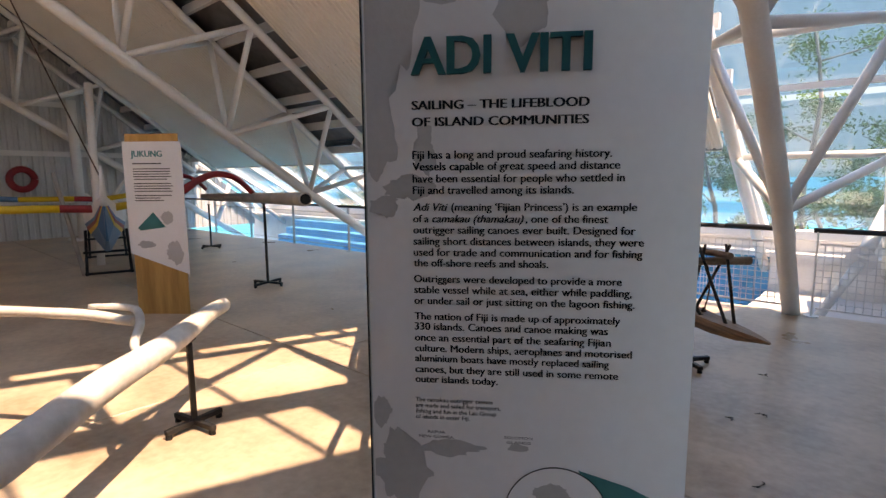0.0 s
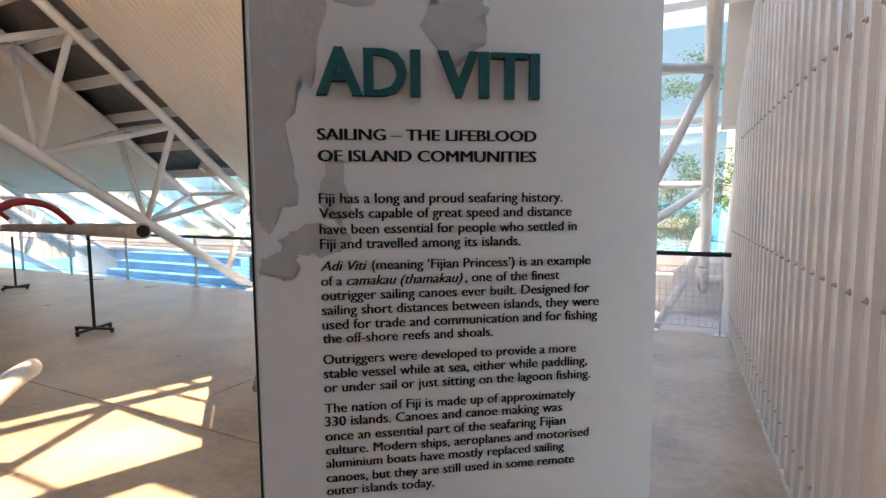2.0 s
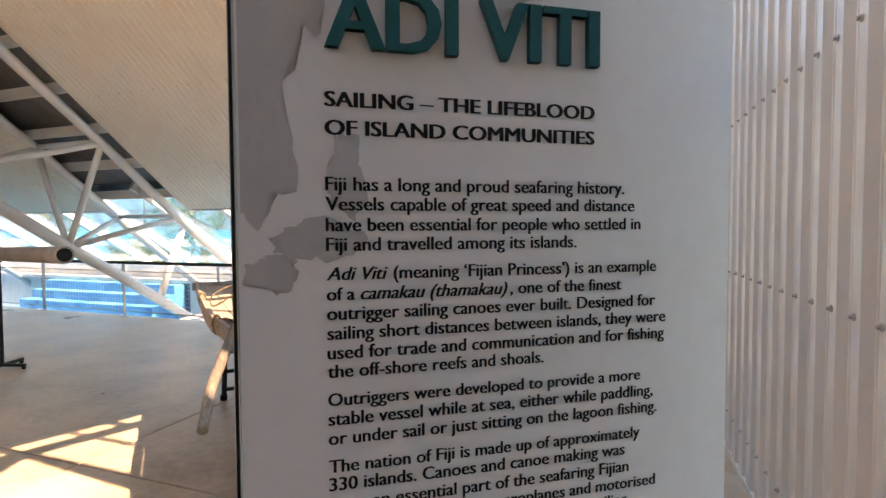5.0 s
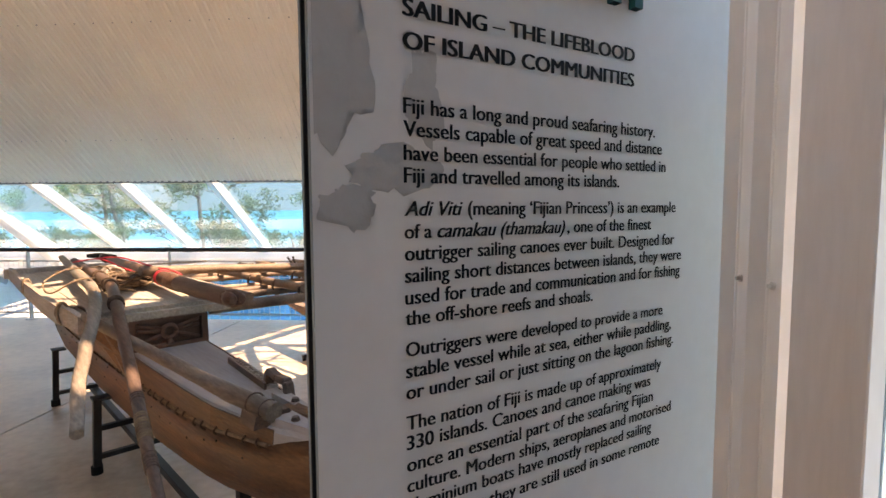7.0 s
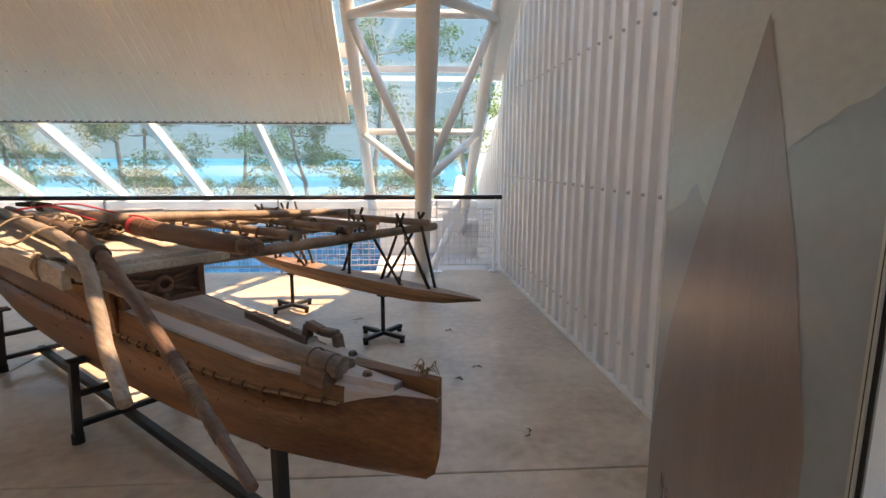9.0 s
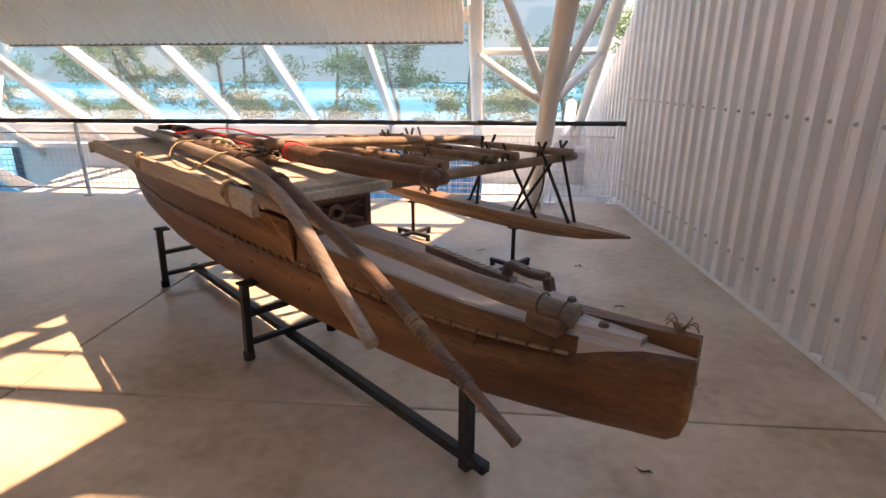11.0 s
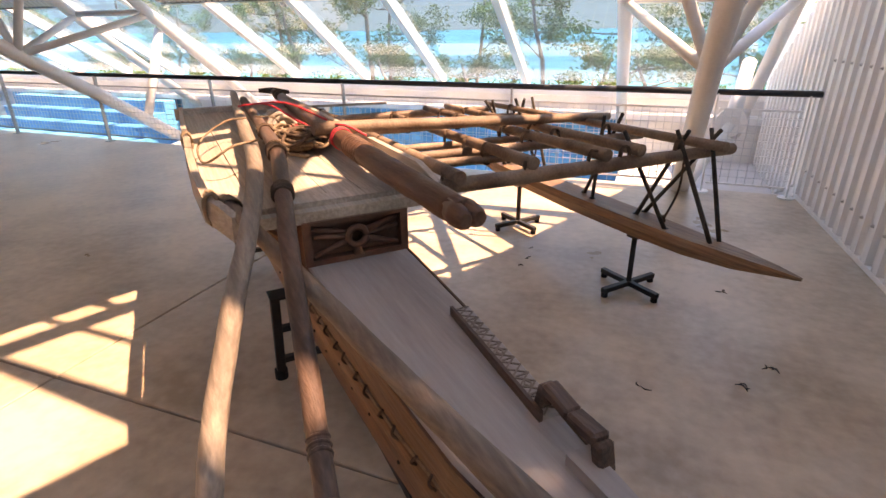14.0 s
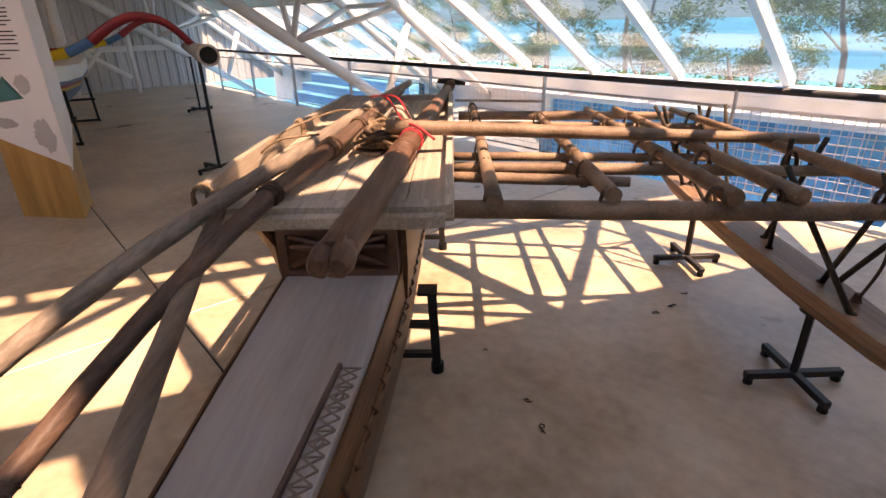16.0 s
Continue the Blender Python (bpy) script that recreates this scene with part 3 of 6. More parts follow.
# rear and far walls
bm = B()
box(bm, (0.72, 7.66, -1.6), (0.86, 10.6, 1.6))
wall_return = tagged(part("wall_north_return", bm, "white_steel"), "ribbed white wall end beside the pool", "wall", kind="structure")
bm = B()
ribbed(bm, (0.716, 7.68, 0), (0, 1, 0), (0, 0, 1), (-1, 0, 0), 2.5, lambda d: (0.12 - 0.42 * d, 2.3 - 0.55 * d))
part("ribbed_sheet", bm, "white_sheet", wall_return)
bm = B()
box(bm, (-18.4, -6.2, 0), (1.1, -6.0, 8.4))
tagged(part("wall_south", bm, "rear_paint"), "plain painted rear wall", "wall", kind="structure")
wall_west = thing("wall_west", (-17.6, 3, 0), "pale weathered ribbed sheet gable wall", "wall", kind="structure")
bm = B()
ribbed(bm, (-17.5, -6, 0), (0, 1, 0), (0, 0, 1), (1, 0, 0), 16.0, lambda d: (0.0, min(7.95, roof_z(d - 6) + 0.30)), 0.25, 0.035)
part("ribbed_sheet", bm, "gable_sheet", wall_west)
bm = B()
prism(bm, [(-17.54, -6, 0), (-17.54, 10, 0), (-17.54, 10, 0.68), (-17.54, 0.62, 7.94), (-17.54, -6, 7.94)], (-0.2, 0, 0))
part("wall_core", bm, "plaster", wall_west)
for z in (1.05, 2.35, 3.7):
    bm = B()
    bar(bm, (-17.42, -4, z), (-17.42, 8.0 - 1.25 * (z - 1.0), z), 0.08, 0.14)
    part("girt", bm, "white_steel", wall_west)

# the sloping ceiling: pale lining between the trusses, dark purlins and a dark grey sheet over them
ceiling = B()


def slope_panel(bm, x0, x1, y0, y1, lift, thick):
    a, b = roof_z(y0) + lift, roof_z(y1) + lift
    prism(bm, [(x0, y0, a), (x0, y1, b), (x0, y1, b + thick), (x0, y0, a + thick)], (x1 - x0, 0, 0))


RUN = math.hypot(1, 0.775)
for x0, x1 in ((-7.55, -1.36), (-15.8, -9.55)):
    ribbed(ceiling, (x0, 7.9, roof_z(7.9)), (1, 0, 0), (0, -1 / RUN, 0.775 / RUN), (0, -0.775 / RUN, -1 / RUN), x1 - x0, lambda d: (0, 7.3 * RUN), 0.105, 0.020, 0.02)
me = bpy.data.meshes.new("ceiling")
ceiling.to_mesh(me)
ceiling.free()
me.materials.append(M["lining"])
tagged(new("ceiling", me), "cream corrugated ceiling lining sloping to the eaves", "ceiling", kind="structure")
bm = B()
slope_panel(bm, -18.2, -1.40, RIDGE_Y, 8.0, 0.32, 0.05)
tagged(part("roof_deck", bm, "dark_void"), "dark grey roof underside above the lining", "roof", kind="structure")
HZ0, HZ1 = roof_z(RIDGE_Y) + 0.1, roof_z(RIDGE_Y) + 0.3
bm = B()
for lo, hi in (((-18.4, -6.2), (-7.6, RIDGE_Y)), ((-1.9, -6.2), (-1.41, RIDGE_Y)), ((-7.6, -6.2), (-1.9, -4.2)), ((-7.6, -1.0), (-1.9, RIDGE_Y))):
    box(bm, (*lo, HZ0), (*hi, HZ1))
tagged(part("ceiling_high", bm, "lining"), "high flat cream ceiling at the ridge", "ceiling", kind="structure")
for y0, y1 in ((-6.2, -4.0), (0.62, 0.95)):
    bm = B()
    box(bm, (-1.4, y0, HZ0), (1.1, y1, HZ1))
    tagged(part("ceiling_high_side", bm, "lining"), "high flat cream ceiling at the ridge", "ceiling", kind="structure")
# out-of-view roof openings, added so more light fills the hall
window_5 = thing("window_5", (-0.3, -1.7, HZ1), "unseen rooflights added over the ridge to brighten the hall", "window", kind="structure")
bm = B()
box(bm, (-1.4, -4.0, HZ1 + 0.004), (1.1, 0.62, HZ1 + 0.012))
part("pane", bm, "glass_blue", window_5).visible_shadow = False
bm = B()
box(bm, (-7.6, -4.2, HZ1 + 0.004), (-1.9, -1.0, HZ1 + 0.012))
part("pane", bm, "glass", window_5).visible_shadow = False
for k in range(4):
    bm = B()
    bar(bm, (-1.4, -3.4 + 1.15 * k, HZ1 - 0.04), (0.87, -3.4 + 1.15 * k, HZ1 - 0.04), 0.05, 0.07)
    part("glazing_bar", bm, "white_steel", window_5)
purlins = thing("roof_purlins", (-8.6, 5, roof_z(5)), "pale steel purlins crossing the dark gap over the truss", "purlin", kind="structure")
for x0, x1 in ((-9.7, -7.4), (-18.0, -15.7), (-1.42, -1.1)):
    y = 7.75
    while y > 1.0:
        bm = B()
        bar(bm, (x0, y, roof_z(y) + 0.17), (x1, y, roof_z(y) + 0.17), 0.07, 0.16)
        part("purlin", bm, "white_steel", purlins)
        y -= 0.62
gutter = thing("lining_edge_trim", (-4, 7.9, 1.98), "cream edge trim along the lining", "trim", kind="structure")
for x0, x1 in ((-7.55, -1.36), (-15.8, -9.55)):
    for x in (x0, x1):
        bm = B()
        bar(bm, (x, 7.9, roof_z(7.9) + 0.02), (x, RIDGE_Y, roof_z(RIDGE_Y) + 0.02), 0.03, 0.07)
        part("edge_strip", bm, "lining", gutter)
    # dark strip that paints the shade inside the corrugation gaps
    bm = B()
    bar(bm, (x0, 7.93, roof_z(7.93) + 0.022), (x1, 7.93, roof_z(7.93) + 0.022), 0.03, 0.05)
    part("gap_shade_strip", bm, "dark_void", gutter, "dark strip painting the shade in the gaps behind the corrugated edge")
    bm = B()
    bar(bm, (x0, 7.925, roof_z(7.925) - 0.019), (x1, 7.925, roof_z(7.925) - 0.019), 0.02, 0.008)
    part("edge_strip", bm, "lining", gutter)
lining_screws = B()
for y_row in (7.23, 5.9, 4.55):
    for x0, x1 in ((-7.55, -1.36), (-15.8, -9.55)):
        for k in range(int((x1 - x0) / 0.21)):
            p = Vector((x0 + 0.07 + 0.21 * k, y_row, roof_z(y_row))) - Vector((0, 0.775, 1)).normalized() * 0.018
            tube(lining_screws, [p, p - Vector((0, 0.775, 1)).normalized() * 0.007], [0.009, 0.006], 6)
part("screw_heads", lining_screws, "galv", gutter, kind="stuff")


# trusses: two upper chords, one lower chord, web tubes
def truss(cx, lower, upper, half, label, base_y):
    t = thing("roof_truss", (cx, base_y, 0), label, "truss", "raking roof trusses", kind="structure")
    bm = B()
    tube(bm, [(cx, y, z) for y, z in lower], 0.095, 16)
    part("lower_chord", bm, "white_steel", t, smooth=True)
    for sx in (-half, half):
        bm = B()
        tube(bm, [(cx + sx, y, z) for y, z in upper], 0.075, 12)
        part("upper_chord", bm, "white_steel", t, smooth=True)

    def on(line, y):
        for (ya, za), (yb, zb) in zip(line, line[1:]):
            if min(ya, yb) <= y <= max(ya, yb):
                return za + (zb - za) * (y - ya) / (yb - ya)
        return line[-1][1]
    nodes = [6.45, 4.8, 3.2, 1.7]
    tops = [7.95, 6.5, 4.95, 3.4, 1.9]
    for k, y in enumerate(nodes):
        for ty in (tops[k], tops[k + 1]):
            for sx in (-half, half):
                bm = B()
                tube(bm, [(cx, y, on(lower, y)), (cx + sx, ty, on(upper, ty))], 0.05, 10)
                part("web_tube", bm, "white_steel", t, smooth=True)
    for ty in tops[:4]:
        bm = B()
        tube(bm, [(cx - half, ty, on(upper, ty) + 0.03), (cx + half, ty, on(upper, ty) + 0.03)], 0.045, 10)
        part("cross_tube", bm, "white_steel", t, smooth=True)
    return t


LOW = [(9.6, -0.72), (7.46, 0.70), (6.45, 1.32), (4.8, 2.40), (2.34, 4.08), (0.8, 5.2)]
UP = [(10.3, 0.05), (7.955, 1.82), (6.5, 2.98), (4.5, 4.48), (0.8, 7.3)]
truss(-8.62, LOW, UP, 0.78, "white tubular raking roof truss with triangulated web", 7.5)
truss(-16.6, LOW, UP, 0.78, "white tubular raking roof truss near the gable wall", 7.5)
LOW_R = [(7.75, -0.3), (7.5, 0.05), (6.40, 1.31), (5.32, 2.28), (3.3, 4.0), (0.8, 6.1)]
truss(-0.40, LOW_R, UP, 0.78, "white tubular end truss rising beside the ribbed wall", 7.5)

for cx in (-8.62, -16.6):
    prop = thing("glazing_prop", (cx, 8.17, 0.2), "white tubular prop from the truss up to the glass front", "prop", "glazing props", kind="structure")
    bm = B()
    tube(bm, [(cx, 8.17, 0.2), (cx, 8.77, 1.62)], 0.07, 12)
    part("tube", bm, "white_steel", prop, smooth=True)
# sloping glass front and clear strip over the end truss
glazing = thing("window_2", (-8, 10.4, 0.75), "sloping glass front with white mullions looking to the sea", "window", kind="structure")
GL = [(10.4, 0.75), (7.75, 2.32)]


def gz(y):
    return 0.75 + (10.4 - y) * (2.32 - 0.75) / 2.65


MULL = [-1.25 - 1.46 * k for k in range(12)]
for x in MULL:
    bm = B()
    bar(bm, (x, 10.4, gz(10.4) + 0.02), (x, 7.6, gz(7.6) + 0.02), 0.10, 0.17, bevel=0.006)
    part("mullion", bm, "white_steel", glazing)
for a, b in zip([0.62] + MULL, MULL):
    bm = B()
    prism(bm, [(a - 0.05, 10.4, gz(10.4) + 0.06), (b + 0.05, 10.4, gz(10.4) + 0.06), (b + 0.05, 7.6, gz(7.6) + 0.06), (a - 0.05, 7.6, gz(7.6) + 0.06)], (0, 0.003, 0.006))
    part("pane", bm, "glass_blue", glazing).visible_shadow = False
for x0, x1 in ((-18.0, 0.75),):
    bm = B()
    box(bm, (x0, 10.25, 0.60), (x1, 10.55, 0.74), 0.01)
    part("sill", bm, "white_steel", glazing)
strip = thing("window_3", (-0.3, 5, roof_z(5)), "clear roof strip with white glazing bars over the end truss", "window", kind="structure")
y = 7.55
while y > 0.5:
    bm = B()
    bar(bm, (-1.38, y, roof_z(y) + 0.36), (2.2, y, roof_z(y) + 0.36), 0.05, 0.07)
    part("glazing_bar", bm, "white_steel", strip)
    y -= 1.25
bm = B()
prism(bm, [(-1.38, 7.7, roof_z(7.7) + 0.42), (2.4, 7.7, roof_z(7.7) + 0.42), (2.4, 0.96, roof_z(0.96) + 0.42), (-1.38, 0.96, roof_z(0.96) + 0.42)], (0, 0.004, 0.006))
part("pane", bm, "glass_blue", strip).visible_shadow = False

# made-up white strip that hides the dark underside of the roof sheet
bm = B()
slope_panel(bm, 0.50, 1.0, 2.84, 7.7, 0.37, 0.03)
part("wall_top_cover", bm, "white_sheet", wall_east, "white strip added along the wall top to brighten the roof edge")
# roof sheets added to block the sun, edges set by the floor's sun patches
bm = B()
slope_panel(bm, 0.50, 3.6, 2.84, 7.75, 0.46, 0.08)
tagged(part("roof_side", bm, "lining"), "cream roof sheet added over the side wall to cut off the sun", "roof", kind="structure")
# unseen sheet that keeps the sun off the sign and bow
bm = B()
slope_panel(bm, 1.60, 3.6, RIDGE_Y - 1, 2.83, 0.46, 0.08)
tagged(part("sun_block_roof", bm, "lining"), "cream roof sheet added over the side wall to cut off the sun", "roof", kind="structure")

# balustrade
rail = thing("balustrade", (-6, 7.5, 0), "steel balustrade with dark handrail and welded mesh", "railing", kind="structure")
for x0, x1 in ((-17.3, -0.42), (-0.24, 0.66)):
    bm = B()
    tube(bm, divided((x0, 7.5, 1.0), (x1, 7.5, 1.0), 2), 0.03, 12)
    part("handrail", bm, "rail_dark", rail, "dark grey round handrail", smooth=True)
bm = B()
tube(bm, [(-1.15, 7.5, 1.002), (-0.42, 7.5, 1.002)], 0.034, 12)
part("rail_sleeve", bm, "rail_dark", rail, smooth=True)
POSTS = [-15.2, -13.05, -10.92, -8.72, -6.50, -4.40, -2.25, -0.42, -0.20, 0.57]
for x in POSTS:
    bm = B()
    bar(bm, (x, 7.5, 0.012), (x, 7.5, 0.985), 0.055, 0.016, up=(1, 0, 0), bevel=0.002)
    post = part("post", bm, "galv" if x < -1 else "white_steel", rail)
    bm = B()
    tube(bm, [(x, 7.5, 0.0), (x, 7.5, 0.012)], 0.075, 14)
    part("base_plate", bm, "galv" if x < -1 else "white_steel", post)
bays = list(zip(POSTS[:-2], POSTS[1:-1])) + [(-0.20, 0.57)]
for a, b in bays:
    if b - a < 0.5:
        continue
    z0, z1, pitch = 0.10, 0.84, 0.075
    bm = B()
    for z in (z0, z1):
        bar(bm, (a + 0.03, 7.5, z), (b - 0.03, 7.5, z), 0.018, 0.018)
    part("mesh_frame", bm, "galv" if b < -1 else "white_steel", rail)
    verts, faces = [], []

    def wire(p, q, r=0.0042 if a > -2.4 else 0.0031):
        i = len(verts)
        d = Vector(q) - Vector(p)
        ups = (Vector((0, r, 0)), Vector((r, 0, 0)) if abs(d.z) > 0.1 else Vector((0, 0, r)))
        for e in (p, q):
            for o in (ups[0], ups[1], -ups[0], -ups[1]):
                verts.append(tuple(Vector(e) + o))
        for k in range(4):
            faces.append((i + k, i + (k + 1) % 4, i + 4 + (k + 1) % 4, i + 4 + k))
    n = round((b - a) / pitch)
    for k in range(1, n):
        x = a + (b - a) * k / n
        wire((x, 7.5, z0), (x, 7.5, z1))
    for k in range(1, round((z1 - z0) / pitch)):
        z = z0 + (z1 - z0) * k / round((z1 - z0) / pitch)
        wire((a, 7.503, z), (b, 7.503, z))
    me = bpy.data.meshes.new("wire_mesh")
    me.from_pydata(verts, [], faces)
    me.materials.append(M["mesh_wire"])
    ob = new("wire_mesh", me)
    ob.parent = rail
    ob.location = -rail.location
    tagged(ob, kind="stuff")

# drained pool below the glass front
pool = thing("pool", (-8, 9, -1.4), "blue tiled pool behind the balustrade", "pool", kind="structure")
for name, lo, hi, m in (("pool_floor", (-18, 7.6, -1.5), (0.75, 10.4, -1.4), "blue_paint"), ("floor_edge", (-18, 7.62, -1.4), (0.72, 7.68, -0.02), "blue_paint"),
                        ("tile_backing", (-18, 10.21, -1.4), (0.72, 10.45, 0.32), "grout"), ("ledge", (-18, 10.0, 0.32), (0.72, 10.5, 0.40), "white_steel"),
                        ("upstand", (-18, 10.3, 0.40), (0.72, 10.46, 0.60), "white_steel")):
    bm = B()
    box(bm, lo, hi)
    part(name, bm, m, pool)
bm = B()
box(bm, (-1.1, 10.12, -1.39), (0.715, 10.205, 0.315), 0.01)
part("end_wall", bm, "white_steel", pool, "white wall panel behind the end truss")
bm = B()
box(bm, (-1.1, 7.69, -0.34), (0.712, 10.11, -0.24), 0.01)
part("pool_shelf", bm, "jamb", pool, "grey painted shelf under the end truss")
bm = B()
tube(bm, [(0.13, 8.8, 0.52), (0.13, 8.83, 0.52)], 0.17, 24)
tube(bm, [(0.13, 8.83, 0.52), (0.32, 9.7, 1.15)], 0.085, 14)
tube(bm, [(0.13, 8.83, 0.50), (-0.25, 8.6, -0.25)], 0.06, 12)
part("base_flange", bm, "white_steel", pool, "white round flange on a stub tube", smooth=True)
bm = B()
prism(bm, [(-8.5, 7.70, -0.30), (-8.5, 10.19, -0.02), (-8.5, 10.19, -1.39), (-8.5, 7.70, -1.39)], (2.2, 0, 0))
part("truss_footing", bm, "kerb", pool, "pale concrete footing under the truss")
bm = B()
box(bm, (-9.85, 10.10, -1.39), (-6.3, 10.19, 0.315), 0.01)
part("end_wall", bm, "white_steel", pool, "white wall panel behind the truss footing")
TILE = 0.2
tile_mesh = bpy.data.meshes.new("wall_tile")
bm = B()
box(bm, (-TILE / 2 + 0.007, -0.012, -TILE / 2 + 0.007), (TILE / 2 - 0.007, 0.0, TILE / 2 - 0.007), 0.003)
bm.to_mesh(tile_mesh)
bm.free()
tile_mesh.materials.append(M["tile"])


# steps and ledges of the pool at its far end
for k in range(6):
    bm = B()
    box(bm, (-14.4, 8.2 + 0.3 * k, -1.4), (-9.9, 8.5 + 0.3 * k, -0.75 + 0.21 * k), 0.01)
    part("pool_step", bm, "blue_step", pool)


# ---- the outrigger canoe ----
CO, CU, CV = Vector((-0.475, 2.02, 0)), Vector((-0.742, 0.670, 0)), Vector((0.670, 0.742, 0))


def c(s, w, z):
    """A place by distance from the bow along the hull, distance to the float's side, and height."""
    return CO + CU * s + CV * w + Vector((0, 0, z))


def ease(table, s):
    for (a, va), (b, vb) in zip(table, table[1:]):
        if s <= b:
            t = max(0.0, (s - a) / (b - a))
            return va + (vb - va) * t
    return table[-1][1]


HALF_L = [(0, 0.012), (0.12, 0.055), (0.3, 0.115), (0.65, 0.172), (1.0, 0.188), (1.6, 0.20), (2.6, 0.21), (3.6, 0.215), (4.2, 0.195), (4.6, 0.155), (4.9, 0.09), (5.1, 0.015)]
HALF_R = [(0, 0.012), (0.12, 0.032), (0.3, 0.06), (0.65, 0.102), (1.0, 0.138), (1.6, 0.178), (2.6, 0.20), (3.6, 0.195), (4.2, 0.16), (4.6, 0.11), (4.9, 0.06), (5.1, 0.015)]


def half_at(side, s):
    return ease(HALF_L if side < 0 else HALF_R, s)

KEEL = [(0, 0.655), (0.015, 0.60), (0.05, 0.568), (0.15, 0.542), (0.4, 0.488), (0.8, 0.422), (1.5, 0.358), (2.3, 0.318), (3.0, 0.316), (3.7, 0.35), (4.3, 0.44), (4.7, 0.56), (5.1, 0.78)]
TOP = [(0, 0.845), (0.3, 0.838), (0.8, 0.835), (1.7, 0.835), (4.2, 0.86), (5.1, 0.90)]
SEAM = [(0, 0.842), (0.12, 0.836), (0.2, 0.812), (0.28, 0.778), (0.8, 0.735), (1.6, 0.712), (2.6, 0.70), (3.6, 0.705), (4.3, 0.76), (5.1, 0.86)]

canoe = thing("outrigger_canoe", c(2.2, 0, 0.33), "weathered brown timber outrigger sailing canoe with lashed deck and spars", "canoe")


def hull_section(s, lower):
    k, t, m = ease(KEEL, s), ease(TOP, s), ease(SEAM, s)
    hl, hr = half_at(-1, s), half_at(1, s)
    if lower:
        shape = [(1.03, m), (1.06, m - (m - k) * 0.25), (0.98, m - (m - k) * 0.55), (0.72, m - (m - k) * 0.83), (0.3, k + 0.012), (0.03, k)]
        return [c(s, -f * hl, z) for f, z in shape] + [c(s, f * hr, z) for f, z in shape[::-1]]
    return [c(s, -hl * 1.03, m + 0.002), c(s, -hl, t - 0.012), c(s, -hl + min(0.012, hl / 2), t), c(s, hr - min(0.012, hr / 2), t), c(s, hr, t - 0.012), c(s, hr * 1.03, m + 0.002)]


STATIONS = [0, 0.015, 0.05, 0.12, 0.2, 0.3, 0.45, 0.65, 0.85, 1.1, 1.4, 1.7, 2.0, 2.4, 2.8, 3.2, 3.6, 3.9, 4.2, 4.45, 4.7, 4.9, 5.1]
bm = B()
loft(bm, [hull_section(s, True) for s in STATIONS])
hull = part("hull", bm, "hull", canoe, "brown dugout hull sewn along a seam")
for f in hull.data.polygons:
    f.use_smooth = True
bm = B()
loft(bm, [hull_section(s, False) for s in STATIONS if s <= 1.7])
part("fore_cover", bm, "hull_top", hull, "grey weathered top plank")
# the raised side planks flare out to the rim of the deck
RIM_W = [(1.715, 0.235), (1.78, 0.30), (1.86, 0.395), (1.96, 0.44), (2.3, 0.462), (3.1, 0.462), (3.9, 0.45), (4.45, 0.42)]
RIM_Z = [(1.715, 0.915), (1.78, 0.95), (1.86, 0.985), (1.96, 1.01), (2.3, 1.03), (3.5, 1.03), (4.45, 1.02)]
# sewn side strakes below the cover
for side in (-1, 1):
    bm = B()
    secs = []
    for s in [0.28, 0.36, 0.45, 0.65, 0.85, 1.1, 1.4, 1.7]:
        h, t, m = half_at(side, s), ease(TOP, s), ease(SEAM, s)
        th = 0.002 + 0.003 * max(0, min(1, (s - 0.14) / 0.4))
        secs.append([c(s, side * h * 1.035, m + 0.006), c(s, side * (h * 1.035 + th), m + 0.006), c(s, side * (h + th), t - 0.004), c(s, side * (h - 0.002), t - 0.004)])
    loft(bm, secs)
    part("fore_strake", bm, "hull", hull)
    bm = B()
    secs = []
    for s in [1.715, 1.78, 1.86, 1.96, 2.1, 2.3, 2.7, 3.1, 3.5, 3.9, 4.2, 4.45]:
        h, m = half_at(side, s), ease(SEAM, s)
        if side < 0:
            w, t = ease(RIM_W, s), ease(RIM_Z, s)
        else:
            w, t = h + 0.02 + 0.05 * min(1, (s - 1.7) / 0.7), 0.985
        mid, zm = h * 1.03 + (w - h) * 0.34, m + (t - m) * 0.5
        secs.append([c(s, side * h * 1.035, m + 0.004), c(s, side * (h * 1.035 + 0.010), m + 0.004), c(s, side * (mid + 0.010), zm), c(s, side * w, t), c(s, side * (w - 0.02), t), c(s, side * (mid - 0.01), zm)])
    loft(bm, secs)
    part("side_strake", bm, "hull", hull, "raised brown side plank")
    for k in range(46):
        s = 0.34 + 0.089 * k
        h, m = half_at(side, s), ease(SEAM, s)
        bm = B()
        p0, p1 = c(s, side * (h * 1.06), m - 0.014), c(s + 0.012 * (-1) ** k, side * (h * 1.05 + 0.004), m + 0.020)
        mid = (p0 + p1) / 2 + CV * (side * 0.012)
        tube(bm, smooth_path([p0, mid, p1], 3), 0.0038, 5)
        part("stitch", bm, "rope_dark", hull)
    bm = B()
    tube(bm, [c(s, side * (half_at(side, s) * 1.045 + 0.004), ease(SEAM, s) + 0.004) for s in [0.3, 0.6, 0.9, 1.2, 1.5, 1.8, 2.2, 2.6, 3.0, 3.4, 3.8, 4.2]], 0.0065, 6)
    part("seam_batten", bm, "rope" if side < 0 else "hull", hull, "pale batten along the sewn seam" if side < 0 else "")

rnd = random.Random(12)
